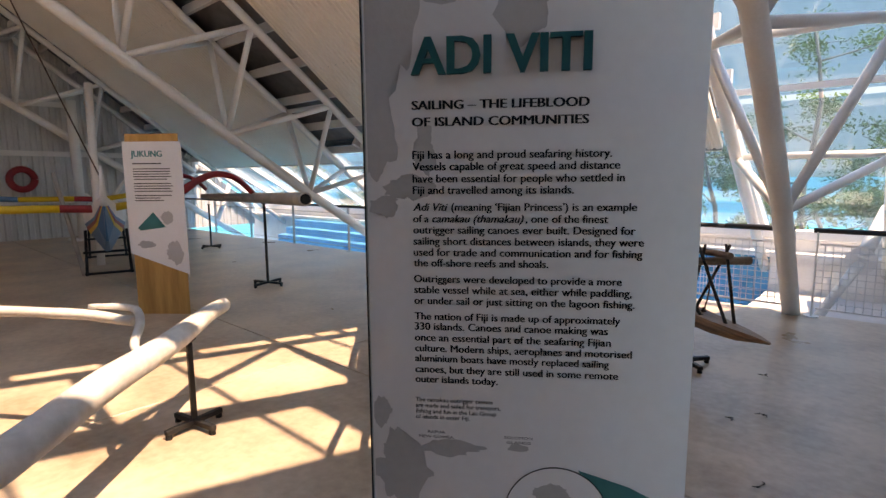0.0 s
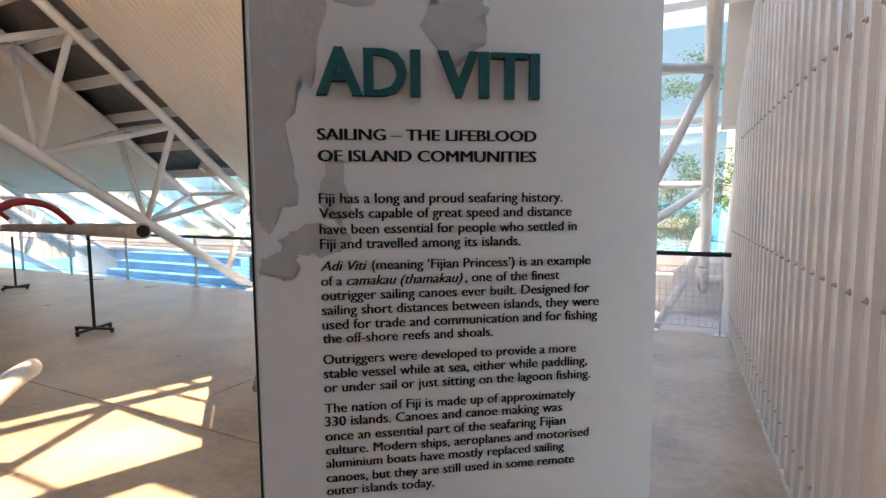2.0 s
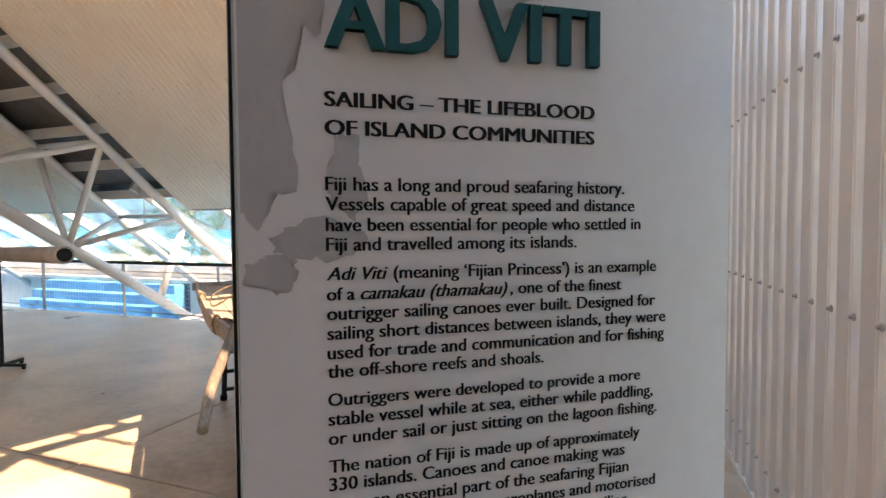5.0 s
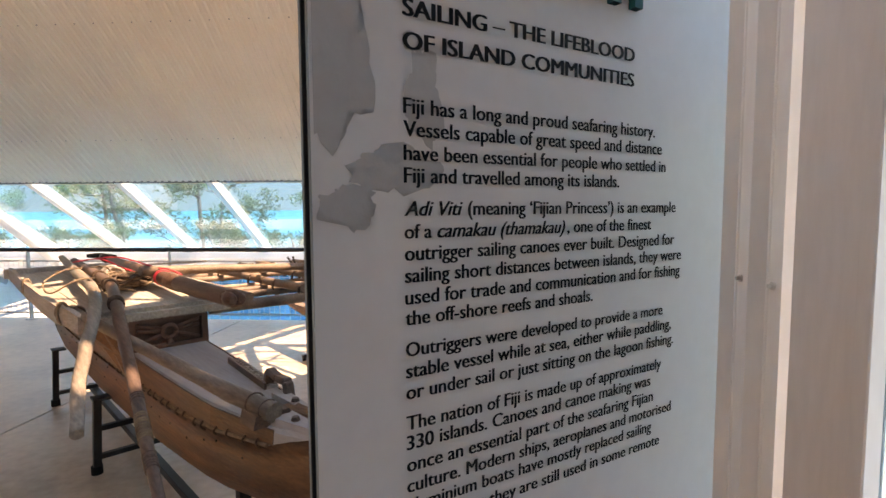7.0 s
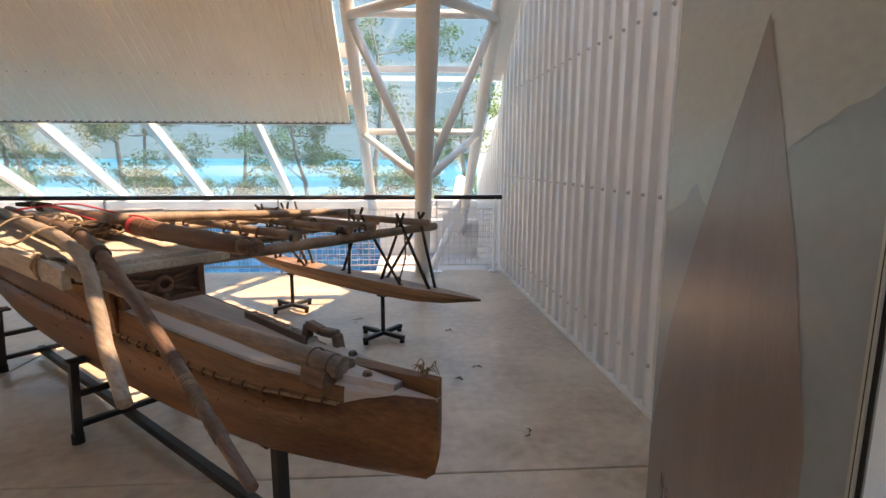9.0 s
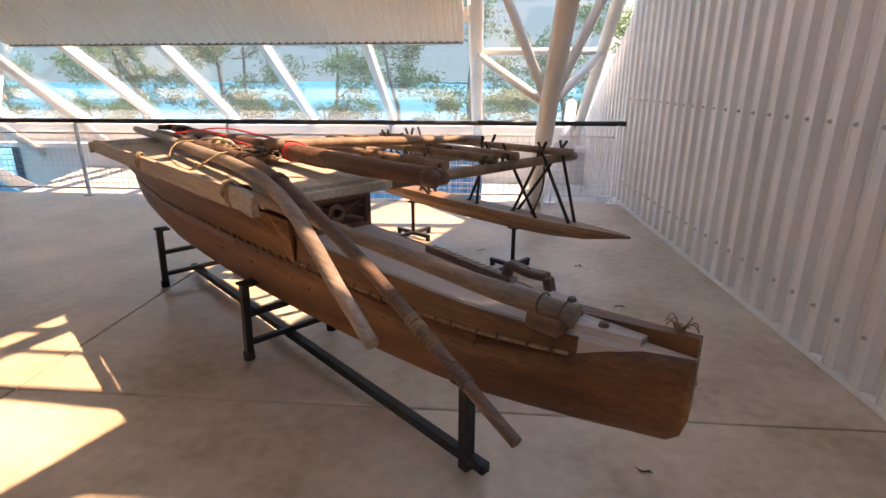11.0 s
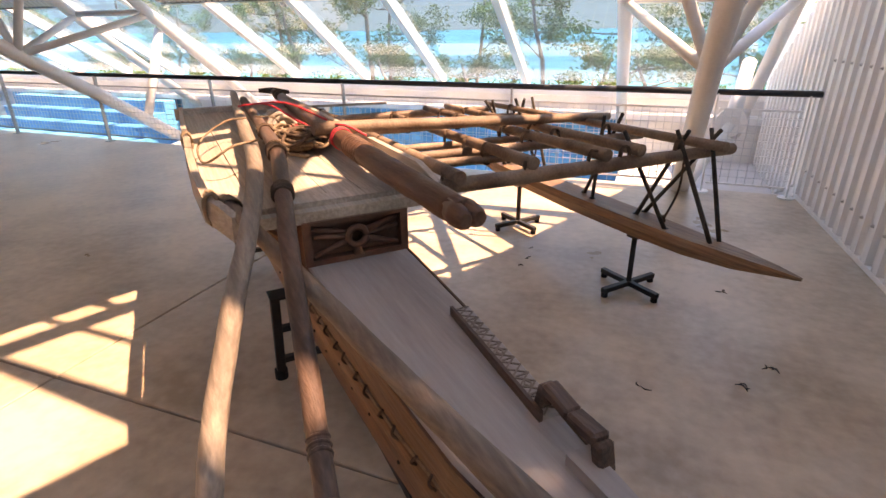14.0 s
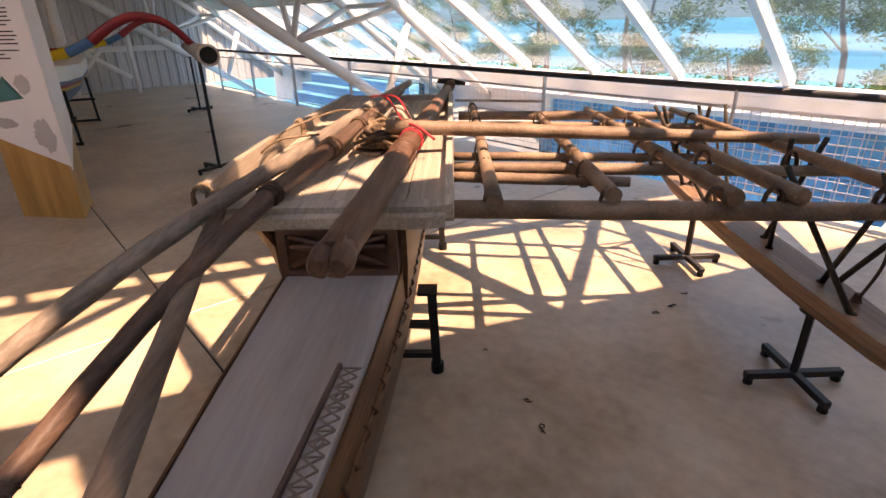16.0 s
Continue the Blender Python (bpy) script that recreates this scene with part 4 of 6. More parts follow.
for k in range(26):
    s = 0.45 + 0.15 * k + rnd.uniform(-0.04, 0.04)
    if s > 4.2:
        break
    m, kz = ease(SEAM, s), ease(KEEL, s)
    z = m - (m - kz) * rnd.uniform(0.10, 0.32)
    h = half_at(-1, s) * 1.05
    bm = B()
    tube(bm, [c(s, -h + 0.004, z), c(s, -h - 0.004, z)], [0.006, 0.0045], 6)
    part("treenail", bm, "stick", hull)
# bow fittings
bm = B()
loft(bm, [[c(s, -0.008 - s * 0.02, 0.838), c(s, 0.012 + s * 0.06, 0.838), c(s, 0.012 + s * 0.06, 0.902 - 0.105 * s), c(s, -0.008 - s * 0.02, 0.897 - 0.105 * s)] for s in (0.0, 0.1, 0.25, 0.42)])
part("bow_rail", bm, "hull", canoe, "brown timber rail running to the bow")
bm = B()
loft(bm, [[c(s, -half_at(-1, s) * 0.86, 0.836), c(s, 0.01, 0.836), c(s, 0.01, 0.862), c(s, -half_at(-1, s) * 0.8, 0.862)] for s in (0.13, 0.2, 0.33)])
part("bow_block", bm, "hull_top", canoe)
bm = B()
loft(bm, [[c(s, 0.015, 0.836), c(s, 0.045 + 0.08 * (s - 0.22), 0.836), c(s, 0.045 + 0.08 * (s - 0.22), 0.862), c(s, 0.015, 0.862)] for s in (0.22, 0.4, 0.55)])
part("bow_tread", bm, "hull_top", canoe)
for s, w in ((0.40, 0.035), (0.24, -0.05)):
    bm = B()
    tube(bm, [c(s, w, 0.864), c(s, w, 0.876)], [0.016, 0.012], 8)
    part("peg", bm, "spar_dark", canoe)
bm = B()
pts = [c(0.70, 0.075, 0.84), c(0.685, 0.075, 0.905), c(0.60, 0.072, 0.893), c(0.515, 0.065, 0.902), c(0.50, 0.065, 0.84)]
for a, b in zip(pts, pts[1:]):
    bar(bm, a, b, 0.04, 0.028, up=(0, 0, 1), bevel=0.006)
part("carry_handle", bm, "spar_dark", canoe, "dark carved carrying handle")
rnd = random.Random(5)
for k in range(20):
    bm = B()
    a, r = rnd.uniform(0, 6.28), rnd.uniform(0.012, 0.03)
    p = c(0.06 + rnd.uniform(-0.012, 0.012), 0.008, 0.897)
    d, e = Vector((math.cos(a), math.sin(a), 0)), Vector((-math.sin(a), math.cos(a), 0))
    tube(bm, smooth_path([p, p + d * r * 0.6 + Vector((0, 0, r * 0.9)), p + d * r + e * r * 0.5 + Vector((0, 0, r * rnd.uniform(0.6, 1.3))), p + d * r * 0.9 + e * r + Vector((0, 0, r * rnd.uniform(0.1, 0.8)))], 3), [0.0022, 0.0018, 0.001], 5)
    part("cord_end", bm, "rope", canoe)
# carved strip along the top edge
strip_a, strip_b = (1.14, 0.118), (0.665, 0.074)
bm = B()
bar(bm, c(*strip_a, 0.838), c(*strip_b, 0.838), 0.052, 0.026, bevel=0.003)
strip_part = part("carved_strip", bm, "hull_top", canoe, "grey strip carved with crosses and diamonds")


def on_strip(t, w):
    return c(strip_a[0] + (strip_b[0] - strip_a[0]) * t, strip_a[1] + (strip_b[1] - strip_a[1]) * t + w, 0.852)


for k in range(7):
    t0, t1 = k / 7 + 0.004, (k + 1) / 7
    tm = (t0 + t1) / 2
    lines = [((t0, -0.023), (t0, 0.023)), ((t0, -0.021), (tm, 0.021)), ((tm, 0.021), (t1, -0.021)), ((t0, 0.021), (tm, -0.021)), ((tm, -0.021), (t1, 0.021))]
    if k % 2:
        lines += [((tm - 0.03, 0), (tm, 0.009)), ((tm, 0.009), (tm + 0.03, 0)), ((tm - 0.03, 0), (tm, -0.009)), ((tm, -0.009), (tm + 0.03, 0))]
    for p0, p1 in lines:
        bm = B()
        bar(bm, on_strip(*p0), on_strip(*p1), 0.004, 0.004)
        part("carving", bm, "spar_pale", strip_part)
bm = B()
bar(bm, on_strip(-0.01, -0.029) - Vector((0, 0, 0.004)), on_strip(1, -0.029) - Vector((0, 0, 0.004)), 0.009, 0.030)
part("strip_edge", bm, "spar_dark", strip_part, "dark raised edge")

# carved box under the deck's front edge
bm = B()
loft(bm, [[c(s, -0.205, 0.836), c(s, 0.178, 0.836), c(s, 0.178, 1.0), c(s, -0.205, 1.0)] for s in (1.69, 2.6)])
bow_box = part("deck_box", bm, "carved", canoe, "dark red-brown carved box under the deck")
for lo, hi in (((-0.205, 0.836), (0.178, 0.856)), ((-0.205, 0.982), (0.178, 1.0)), ((-0.205, 0.856), (-0.178, 0.982)), ((0.150, 0.856), (0.178, 0.982))):
    bm = B()
    prism(bm, [c(1.69, lo[0], lo[1]), c(1.69, hi[0], lo[1]), c(1.69, hi[0], hi[1]), c(1.69, lo[0], hi[1])], -CU * 0.035)
    part("box_border", bm, "carved", bow_box)
for dw, dz in ((-1, 1), (1, 1), (-1, -1), (1, -1), (-1, 0.35), (1, 0.35)):
    bm = B()
    a, b = c(1.672, -0.014 + dw * 0.03, 0.919 + dz * 0.012), c(1.668, -0.014 + dw * 0.155, 0.919 + dz * 0.052)
    tube(bm, divided(a, b, 3), [0.014, 0.008], 8)
    part("carved_ray", bm, "carved", bow_box, smooth=True)
bm = B()
r1 = [c(1.664, -0.014 + math.cos(a * math.pi / 8) * 0.033, 0.919 + math.sin(a * math.pi / 8) * 0.033) for a in range(17)]
tube(bm, r1, 0.013, 8)
part("carved_ring", bm, "carved", bow_box, smooth=True)
bm = B()
tube(bm, [c(1.67, -0.014, 0.885), c(1.655, -0.014, 0.85)], [0.012, 0.02], 8)
part("carved_knob", bm, "carved", bow_box, smooth=True)

# deck
DECK_Z = 1.035
for k in range(6):
    w0, w1 = -0.46 + 0.132 * k, -0.46 + 0.132 * (k + 1) - 0.004
    bm = B()
    loft(bm, [[c(s, w0, DECK_Z - 0.025), c(s, w1, DECK_Z - 0.025), c(s, w1, DECK_Z + 0.002 * (k % 3)), c(s, w0, DECK_Z + 0.002 * (k % 2))] for s in (1.78, 4.28)])
    part("deck_plank", bm, "deck", canoe, "pale weathered deck plank" if k == 0 else "")
for s0, s1, w0, w1, z0, z1 in ((1.655, 1.70, -0.36, 0.33, 0.995, 1.035), (1.70, 1.775, -0.45, 0.35, 1.01, 1.055), (4.25, 4.31, -0.5, 0.36, 1.0, 1.075)):
    bm = B()
    loft(bm, [[c(s, a, z0), c(s, b, z0), c(s, b, z1), c(s, a, z1)] for s, a, b in ((s0, w0, w1 - 0.06), (s0 + 0.02, w0, w1), (s1, w0, w1))])
    part("cross_plank", bm, "deck", canoe)
bm = B()
loft(bm, [[c(s, w - 0.018, z - 0.085), c(s, w + 0.018, z - 0.085), c(s, w + 0.014, z), c(s, w - 0.014, z)] for s, w, z in
          ((1.66, -0.40, 1.055), (1.69, -0.435, 1.09), (1.76, -0.47, 1.105), (2.1, -0.485, 1.112), (2.6, -0.485, 1.112), (2.62, -0.48, 1.10), (3.1, -0.478, 1.10), (3.6, -0.47, 1.095), (4.3, -0.455, 1.085))])
part("side_board", bm, "board_pale", canoe, "curved pale timber side board of the deck")
bm = B()
loft(bm, [[c(s, 0.325, 0.99), c(s, 0.36, 0.99), c(s, 0.355, z), c(s, 0.328, z)] for s, z in ((1.74, 1.055), (1.9, 1.095), (4.25, 1.10))])
part("side_board", bm, "deck", canoe)
for s, w in ((1.75, -0.46), (2.98, -0.475)):
    for k in range(4):
        bm = B()
        p = [c(s + 0.016 * k - 0.02, w + 0.024 * math.cos(a), 1.065 + 0.055 * math.sin(a)) for a in [i * math.pi / 5 for i in range(11)]]
        tube(bm, p, 0.006, 6)
        part("lashing", bm, "rope", canoe, smooth=True)

# spars and boom over the deck
SP1 = [(0.57, -0.600, 0.88), (0.80, -0.555, 0.965), (1.10, -0.475, 1.04), (1.45, -0.385, 1.09), (1.8, -0.315, 1.112), (2.3, -0.245, 1.118), (3.0, -0.19, 1.118), (3.8, -0.12, 1.115), (4.9, -0.02, 1.10)]
SP2 = [(0.20, -0.470, 0.725), (0.50, -0.43, 0.82), (0.9, -0.37, 0.935), (1.3, -0.31, 1.02), (1.75, -0.235, 1.085), (2.3, -0.150, 1.115), (3.0, -0.10, 1.12), (4.2, -0.03, 1.12)]
BOOM = [(1.11, 0.109, 1.145), (1.7, 0.135, 1.128), (2.5, 0.18, 1.115), (3.4, 0.24, 1.098), (4.2, 0.29, 1.085), (5.1, 0.35, 1.075)]
spar1 = None
for pts, radii, m, label in ((SP1, [0.019, 0.025, 0.029, 0.033, 0.027], "spar_pale", "pale bare curved spar"), (SP2, [0.016, 0.022, 0.028, 0.033, 0.027], "spar_dark", "dark tapering spar"),
                             (BOOM, [0.042, 0.047, 0.047, 0.042, 0.030], "boom", "thick red-brown boom with wrapped bands")):
    bm = B()
    tube(bm, smooth_path([c(*p) for p in pts], 8), radii, 14, 0.12)
    sp = part("spar" if m != "boom" else "boom", bm, m, canoe, label, smooth=True)
    if m == "boom":
        boom = sp
    elif m == "spar_dark":
        spar2 = sp
bm = B()
tube(bm, smooth_path([c(1.78, -0.405, 1.062), c(1.4, -0.328, 1.014), c(0.9, -0.224, 0.950), c(0.6, -0.160, 0.913), c(0.30, -0.095, 0.884)], 6), [0.022, 0.025, 0.028, 0.035], 14, 0.1)
mast = part("mast_pole", bm, "mast", canoe, "grey brown pole lying along the fore cover", smooth=True)
for k in range(2):
    bm = B()
    s = 0.33 + 0.07 * k
    ctr = c(s, -0.101 - 0.015 * k, 0.888 + 0.009 * k)
    tube(bm, [ctr + CV * (0.0355 * math.cos(a)) + Vector((0, 0, 0.0355 * math.sin(a))) for a in [i * math.pi / 6 for i in range(13)]], 0.003, 6)
    part("binding", bm, "spar_dark", mast)
bm = B()
loft(bm, [[c(s, -0.16, 0.834), c(s, -0.02, 0.834), c(s, -0.03, 0.878), c(s, -0.15, 0.878)] for s in (0.32, 0.43)])
part("mast_chock", bm, "spar_dark", canoe)
bm = B()
for k in range(5):
    p0 = c(1.735 + 0.012 * k, -0.405 - 0.003 * k, 1.062)
    tube(bm, [p0 + CV * (0.034 * math.cos(a)) + Vector((0, 0, 0.034 * math.sin(a))) for a in [i * math.pi / 6 for i in range(13)]], 0.0045, 6)
part("mast_lashing", bm, "rope", mast, smooth=True)


# wrapped bands
def band(parent, table, s_from, s_to, r, m, coils, thick=0.007):
    path = smooth_path([c(*p) for p in table], 24)

    def where(s):
        best = min(path, key=lambda p: abs((p - CO).dot(CU) - s))
        return best
    for k in range(coils):
        s = s_from + (s_to - s_from) * k / max(1, coils - 1)
        p = where(s)
        d = (where(s + 0.06) - where(s - 0.06)).normalized()
        side = d.cross(Vector((0, 0, 1))).normalized()
        up = side.cross(d)
        bm = B()
        tilt = d * random.uniform(-0.006, 0.006)
        tube(bm, [p + side * (r * math.cos(a)) + up * (r * math.sin(a)) + tilt * math.sin(a) for a in [i * math.pi / 7 for i in range(15)]], thick, 6)
        part("wrapping", bm, m, parent, smooth=True)


band(spar2, SP2, 0.52, 0.64, 0.019, "rope", 16, 0.0048)
band(spar2, SP2, 0.38, 0.44, 0.0175, "spar_dark", 6, 0.004)
band(spar2, SP2, 0.72, 0.76, 0.0205, "spar_dark", 4, 0.004)
band(spar2, SP2, 1.72, 1.78, 0.032, "rope_dark", 4, 0.008)
band(spar2, SP2, 2.25, 2.32, 0.038, "rope_dark", 3, 0.007)
band(spar2, SP2, 2.75, 2.80, 0.037, "rope_dark", 3, 0.006)
band(boom, BOOM, 2.02, 2.20, 0.047, "boom", 7, 0.005)
band(boom, BOOM, 2.40, 2.44, 0.050, "red_cord", 3, 0.004)
band(boom, BOOM, 4.55, 4.85, 0.036, "rope_dark", 8, 0.009)
bm = B()
tube(bm, smooth_path([c(5.12, 0.22, 1.09), c(5.1, 0.34, 1.085), c(5.0, 0.46, 1.075)], 4), [0.018, 0.03, 0.016], 8)
part("boom_cleat", bm, "stick", boom, "dark forked end", smooth=True)
bm = B()
for dw in (-0.019, 0.019):
    tube(bm, [c(1.16, 0.110 + dw * 0.6, 1.144), c(1.11, 0.109 + dw, 1.146), c(1.075, 0.108 + dw * 1.1, 1.146), c(1.06, 0.108 + dw * 1.1, 1.146)], [0.031, 0.029, 0.024, 0.016], 10, 0.15, 1.25)
part("boom_jaw", bm, "boom", boom, smooth=True)

# rope heap between spars and boom
rope_heap = thing("rope_heap", c(2.75, 0.02, DECK_Z), "heap of brown coir rope with red cord on the deck", "rope")
for k in range(34):
    pts = []
    c0 = (2.68 + random.uniform(-0.16, 0.24), 0.02 + random.uniform(-0.07, 0.07))
    r = random.uniform(0.06, 0.16)
    a0 = random.uniform(0, 6.28)
    for i in range(16):
        a = a0 + i * 0.52
        rr = r * (1 + 0.35 * math.sin(a * 1.7 + k))
        pts.append(c(c0[0] + rr * 1.25 * math.cos(a), c0[1] + rr * 0.62 * math.sin(a), DECK_Z + 0.012 + 0.0022 * k + 0.014 * math.sin(a * 2.3 + k)))
    bm = B()
    tube(bm, smooth_path(pts, 3), 0.0075, 6)
    part("rope_coil", bm, "rope" if k % 3 else "rope_dark", rope_heap, smooth=True)
for k in range(14):
    lay, ring_k = k // 5, k % 5
    r = 0.055 + 0.017 * ring_k
    bm = B()
    tube(bm, [c(2.62 + r * 1.25 * math.cos(a) + 0.01 * math.sin(k * 2.1), 0.02 + r * 0.72 * math.sin(a), DECK_Z + 0.055 + 0.019 * lay + 0.006 * math.sin(a * 2 + k * 1.9)) for a in [i * math.pi / 14 for i in range(29)]], 0.0095, 6)
    part("coil_turn", bm, "rope_dark" if k % 4 else "rope", rope_heap, smooth=True)
for k, pts in enumerate(([(3.45, -0.15, 1.17), (3.2, -0.02, 1.20), (2.9, 0.08, 1.14), (2.7, 0.13, 1.12)], [(3.45, -0.13, 1.175), (3.05, 0.05, 1.22), (2.6, 0.16, 1.18)],
                         [(3.0, 0.1, 1.10), (2.85, 0.02, 1.12), (2.72, 0.12, 1.11), (2.6, 0.05, 1.10)], [(2.55, 0.12, 1.17), (2.42, 0.20, 1.175), (2.36, 0.28, 1.13)])):
    bm = B()
    tube(bm, smooth_path([c(*p) for p in pts], 6), 0.0055, 6)
    part("red_cord", bm, "red_cord", rope_heap, "thin red cord", smooth=True)
for pts in ([(2.35, -0.21, 1.16), (2.2, -0.33, 1.17), (2.28, -0.44, 1.10), (2.6, -0.43, 1.13), (2.95, -0.28, 1.16), (2.98, -0.17, 1.165)], [(3.0, -0.12, 1.165), (2.9, -0.05, 1.17), (2.98, 0.0, 1.12)]):
    bm = B()
    tube(bm, smooth_path([c(*p) for p in pts], 6), 0.005, 6)
    part("rope_loop", bm, "rope", rope_heap, smooth=True)
for k in range(3):
    bm = B()
    s0 = 3.05 + 0.14 * k
    tube(bm, smooth_path([c(s0, -0.05, DECK_Z + 0.01), c(s0 + 0.02, 0.0, DECK_Z + 0.09), c(s0, 0.07, DECK_Z + 0.1), c(s0, 0.12, DECK_Z + 0.01)], 5), 0.015, 8)
    part("carved_rib", bm, "deck", rope_heap, smooth=True)

# lattice from the deck out to the float
lattice = thing("outrigger_lattice", c(2.9, 1.2, 0.95), "brown pole lattice lashed between deck and float", "lattice")
TRANS = [(1.96, 0.30, 1.86, 2.25, 0.955, 0.035), (2.40, 0.34, 2.28, 1.10, 0.955, 0.024), (2.56, 0.34, 2.40, 2.12, 0.955, 0.027), (2.78, 0.34, 2.68, 1.6, 0.955, 0.022),
         (3.42, 0.36, 3.28, 1.5, 0.955, 0.024), (3.66, 0.40, 3.44, 2.06, 0.955, 0.026), (4.02, 0.40, 3.90, 1.9, 0.955, 0.03)]
for s0, w0, s1, w1, z, r in TRANS:
    bm = B()
    tube(bm, divided(c(s0, w0, z), c(s1, w1, z), 10), [r, r * 1.05, r * 0.9], 12, 0.12)
    part("cross_pole", bm, "pole", lattice, smooth=True)
LONGS = [(4.2, 0.50, 1.84, 0.50, 0.026), (3.58, 0.915, 1.90, 0.92, 0.027), (3.85, 1.28, 1.86, 1.325, 0.027), (3.86, 1.475, 1.86, 1.55, 0.027), (3.80, 1.84, 1.70, 1.97, 0.024)]
for s0, w0, s1, w1, r in LONGS:
    bm = B()
    tube(bm, divided(c(s0, w0, 1.012), c(s1, w1, 1.018), 10), [r * 0.8, r, r * 1.15], 12, 0.12)
    lp = part("long_pole", bm, "pole", lattice, smooth=True)
    for (ts0, tw0, ts1, tw1, z, tr) in TRANS:
        f = (w0 - tw0) / (tw1 - tw0)
        if 0 < f < 1 and min(s0, s1) - 0.05 < ts0 + (ts1 - ts0) * f < max(s0, s1) + 0.05:
            sx = ts0 + (ts1 - ts0) * f
            bm = B()
            for dk in (-0.008, 0.0, 0.008):
                tube(bm, [c(sx + dk, w0 + (r + 0.006) * math.cos(a), 0.985 + 0.058 * math.sin(a)) for a in [i * math.pi / 5 for i in range(11)]], 0.005, 5)
            part("lashing", bm, "rope_dark", lp)
bm = B()
tube(bm, divided(c(2.48, 0.06, 1.165), c(2.72, 2.13, 1.03), 12), [0.032, 0.031, 0.026], 12, 0.1)
part("yard_pole", bm, "pole", lattice, "long brown pole lying over the lattice", smooth=True)
bm = B()
loft(bm, [[c(s, w - 0.03, 1.045), c(s, w + 0.03, 1.045), c(s, w + 0.028, 1.062), c(s, w - 0.028, 1.062)] for s, w in ((4.1, 0.40), (4.06, 0.6), (3.98, 0.98))])
bmesh.ops.translate(bm, verts=bm.verts, vec=(0, 0, 0))
part("loose_board", bm, "deck", lattice)
LEGS = [((1.66, 1.945), (1.90, 1.83)), ((1.655, 2.007), (1.85, 2.03)), ((2.235, 1.985), (1.85, 1.86)), ((2.24, 2.06), (1.78, 2.015)), ((1.95, 1.925), (2.0, 1.56)),
        ((3.20, 1.93), (3.46, 1.60)), ((3.26, 2.0), (3.44, 1.86)), ((3.25, 2.06), (3.46, 2.03)), ((3.75, 1.985), (3.42, 1.64)), ((3.78, 2.05), (3.38, 1.9)), ((2.76, 2.02), (2.46, 2.0)), ((2.62, 1.97), (2.45, 1.84))]
for (s0, w0), (s1, w1) in LEGS:
    bm = B()
    a, b = c(s0, w0, 0.49), c(s1, w1, 1.09)
    tube(bm, divided(a, b + (b - a).normalized() * 0.0, 5), [0.013, 0.012, 0.011], 8, 0.15)
    part("strut", bm, "stick", lattice, "thin dark crossed stick", smooth=True)
for s, w in ((2.05, 2.01), (3.4, 2.01)):
    bm = B()
    tube(bm, smooth_path([c(s - 0.16, w - 0.1, 0.93), c(s - 0.1, w - 0.03, 0.72), c(s, w, 0.50)], 5), 0.007, 6)
    tube(bm, [c(s, w, 0.485), c(s, w, 0.54)], [0.026, 0.012], 7)
    part("strut_lashing", bm, "rope_dark", lattice, smooth=True)

# float
bm = B()
secs = []
for s, w, h, z0, z1 in ((1.165, 1.915, 0.006, 0.505, 0.52), (1.3, 1.93, 0.03, 0.475, 0.52), (1.5, 1.945, 0.058, 0.43, 0.515), (1.8, 1.96, 0.082, 0.395, 0.505), (2.2, 1.98, 0.098, 0.375, 0.50),
                        (2.8, 2.0, 0.102, 0.365, 0.495), (3.4, 2.01, 0.095, 0.375, 0.495), (3.9, 2.02, 0.075, 0.40, 0.50), (4.3, 2.03, 0.04, 0.45, 0.505), (4.6, 2.035, 0.006, 0.495, 0.51)):
    secs.append([c(s, w - h, z1), c(s, w - h * 1.02, z1 - (z1 - z0) * 0.45), c(s, w - h * 0.6, z0), c(s, w + h * 0.6, z0), c(s, w + h * 1.02, z1 - (z1 - z0) * 0.45), c(s, w + h, z1)])
loft(bm, secs)
float_ = thing("outrigger_float", c(2.8, 2, 0.37), "long brown timber outrigger float pointed at both ends", "float")
fl = part("float_body", bm, "float", float_)
for (s0, w0), _ in LEGS:
    bm = B()
    tube(bm, [c(s0, w0, 0.492), c(s0, w0, 0.506)], [0.022, 0.017], 8)
    part("strut_socket", bm, "stick", fl)


# stands
def cross_stand(place, height, label, arm=0.30, turn=0.4, fork=True):
    st = thing("display_stand", (place[0], place[1], 0), label, "stand", "black display stands")
    base = Vector((place[0], place[1], 0))
    for k in range(2):
        a = turn + k * math.pi / 2
        d = Vector((math.cos(a), math.sin(a), 0))
        bm = B()
        bar(bm, base + d * arm / 2 + Vector((0, 0, 0.045 + 0.0006 * k)), base - d * arm / 2 + Vector((0, 0, 0.045 + 0.0006 * k)), 0.036, 0.034, bevel=0.003)
        foot = part("cross_foot", bm, "black_steel", st)
        for sg in (-1, 1):
            bm = B()
            p = base + d * (sg * (arm / 2 - 0.02))
            tube(bm, [p, p + Vector((0, 0, 0.03))], [0.022, 0.02], 8)
            part("rubber_foot", bm, "black_end", foot)
    bm = B()
    bar(bm, base + Vector((0, 0, 0.05)), base + Vector((0, 0, height)), 0.032, 0.032, up=(1, 0, 0), bevel=0.003)
    part("stem", bm, "black_steel", st)
    if fork:
        bm = B()
        bar(bm, base + Vector((0, 0, height)) - CU * 0.04, base + Vector((0, 0, height)) + CU * 0.04, 0.06, 0.012)
        part("cradle_plate", bm, "black_steel", st)
    return st


cross_stand((-0.79, 4.925), 0.370, "black steel cross-foot stand carrying the float", 0.46, 0.88)
cross_stand((-1.745, 5.84), 0.362, "black steel cross-foot stand carrying the float", 0.46, 0.88)

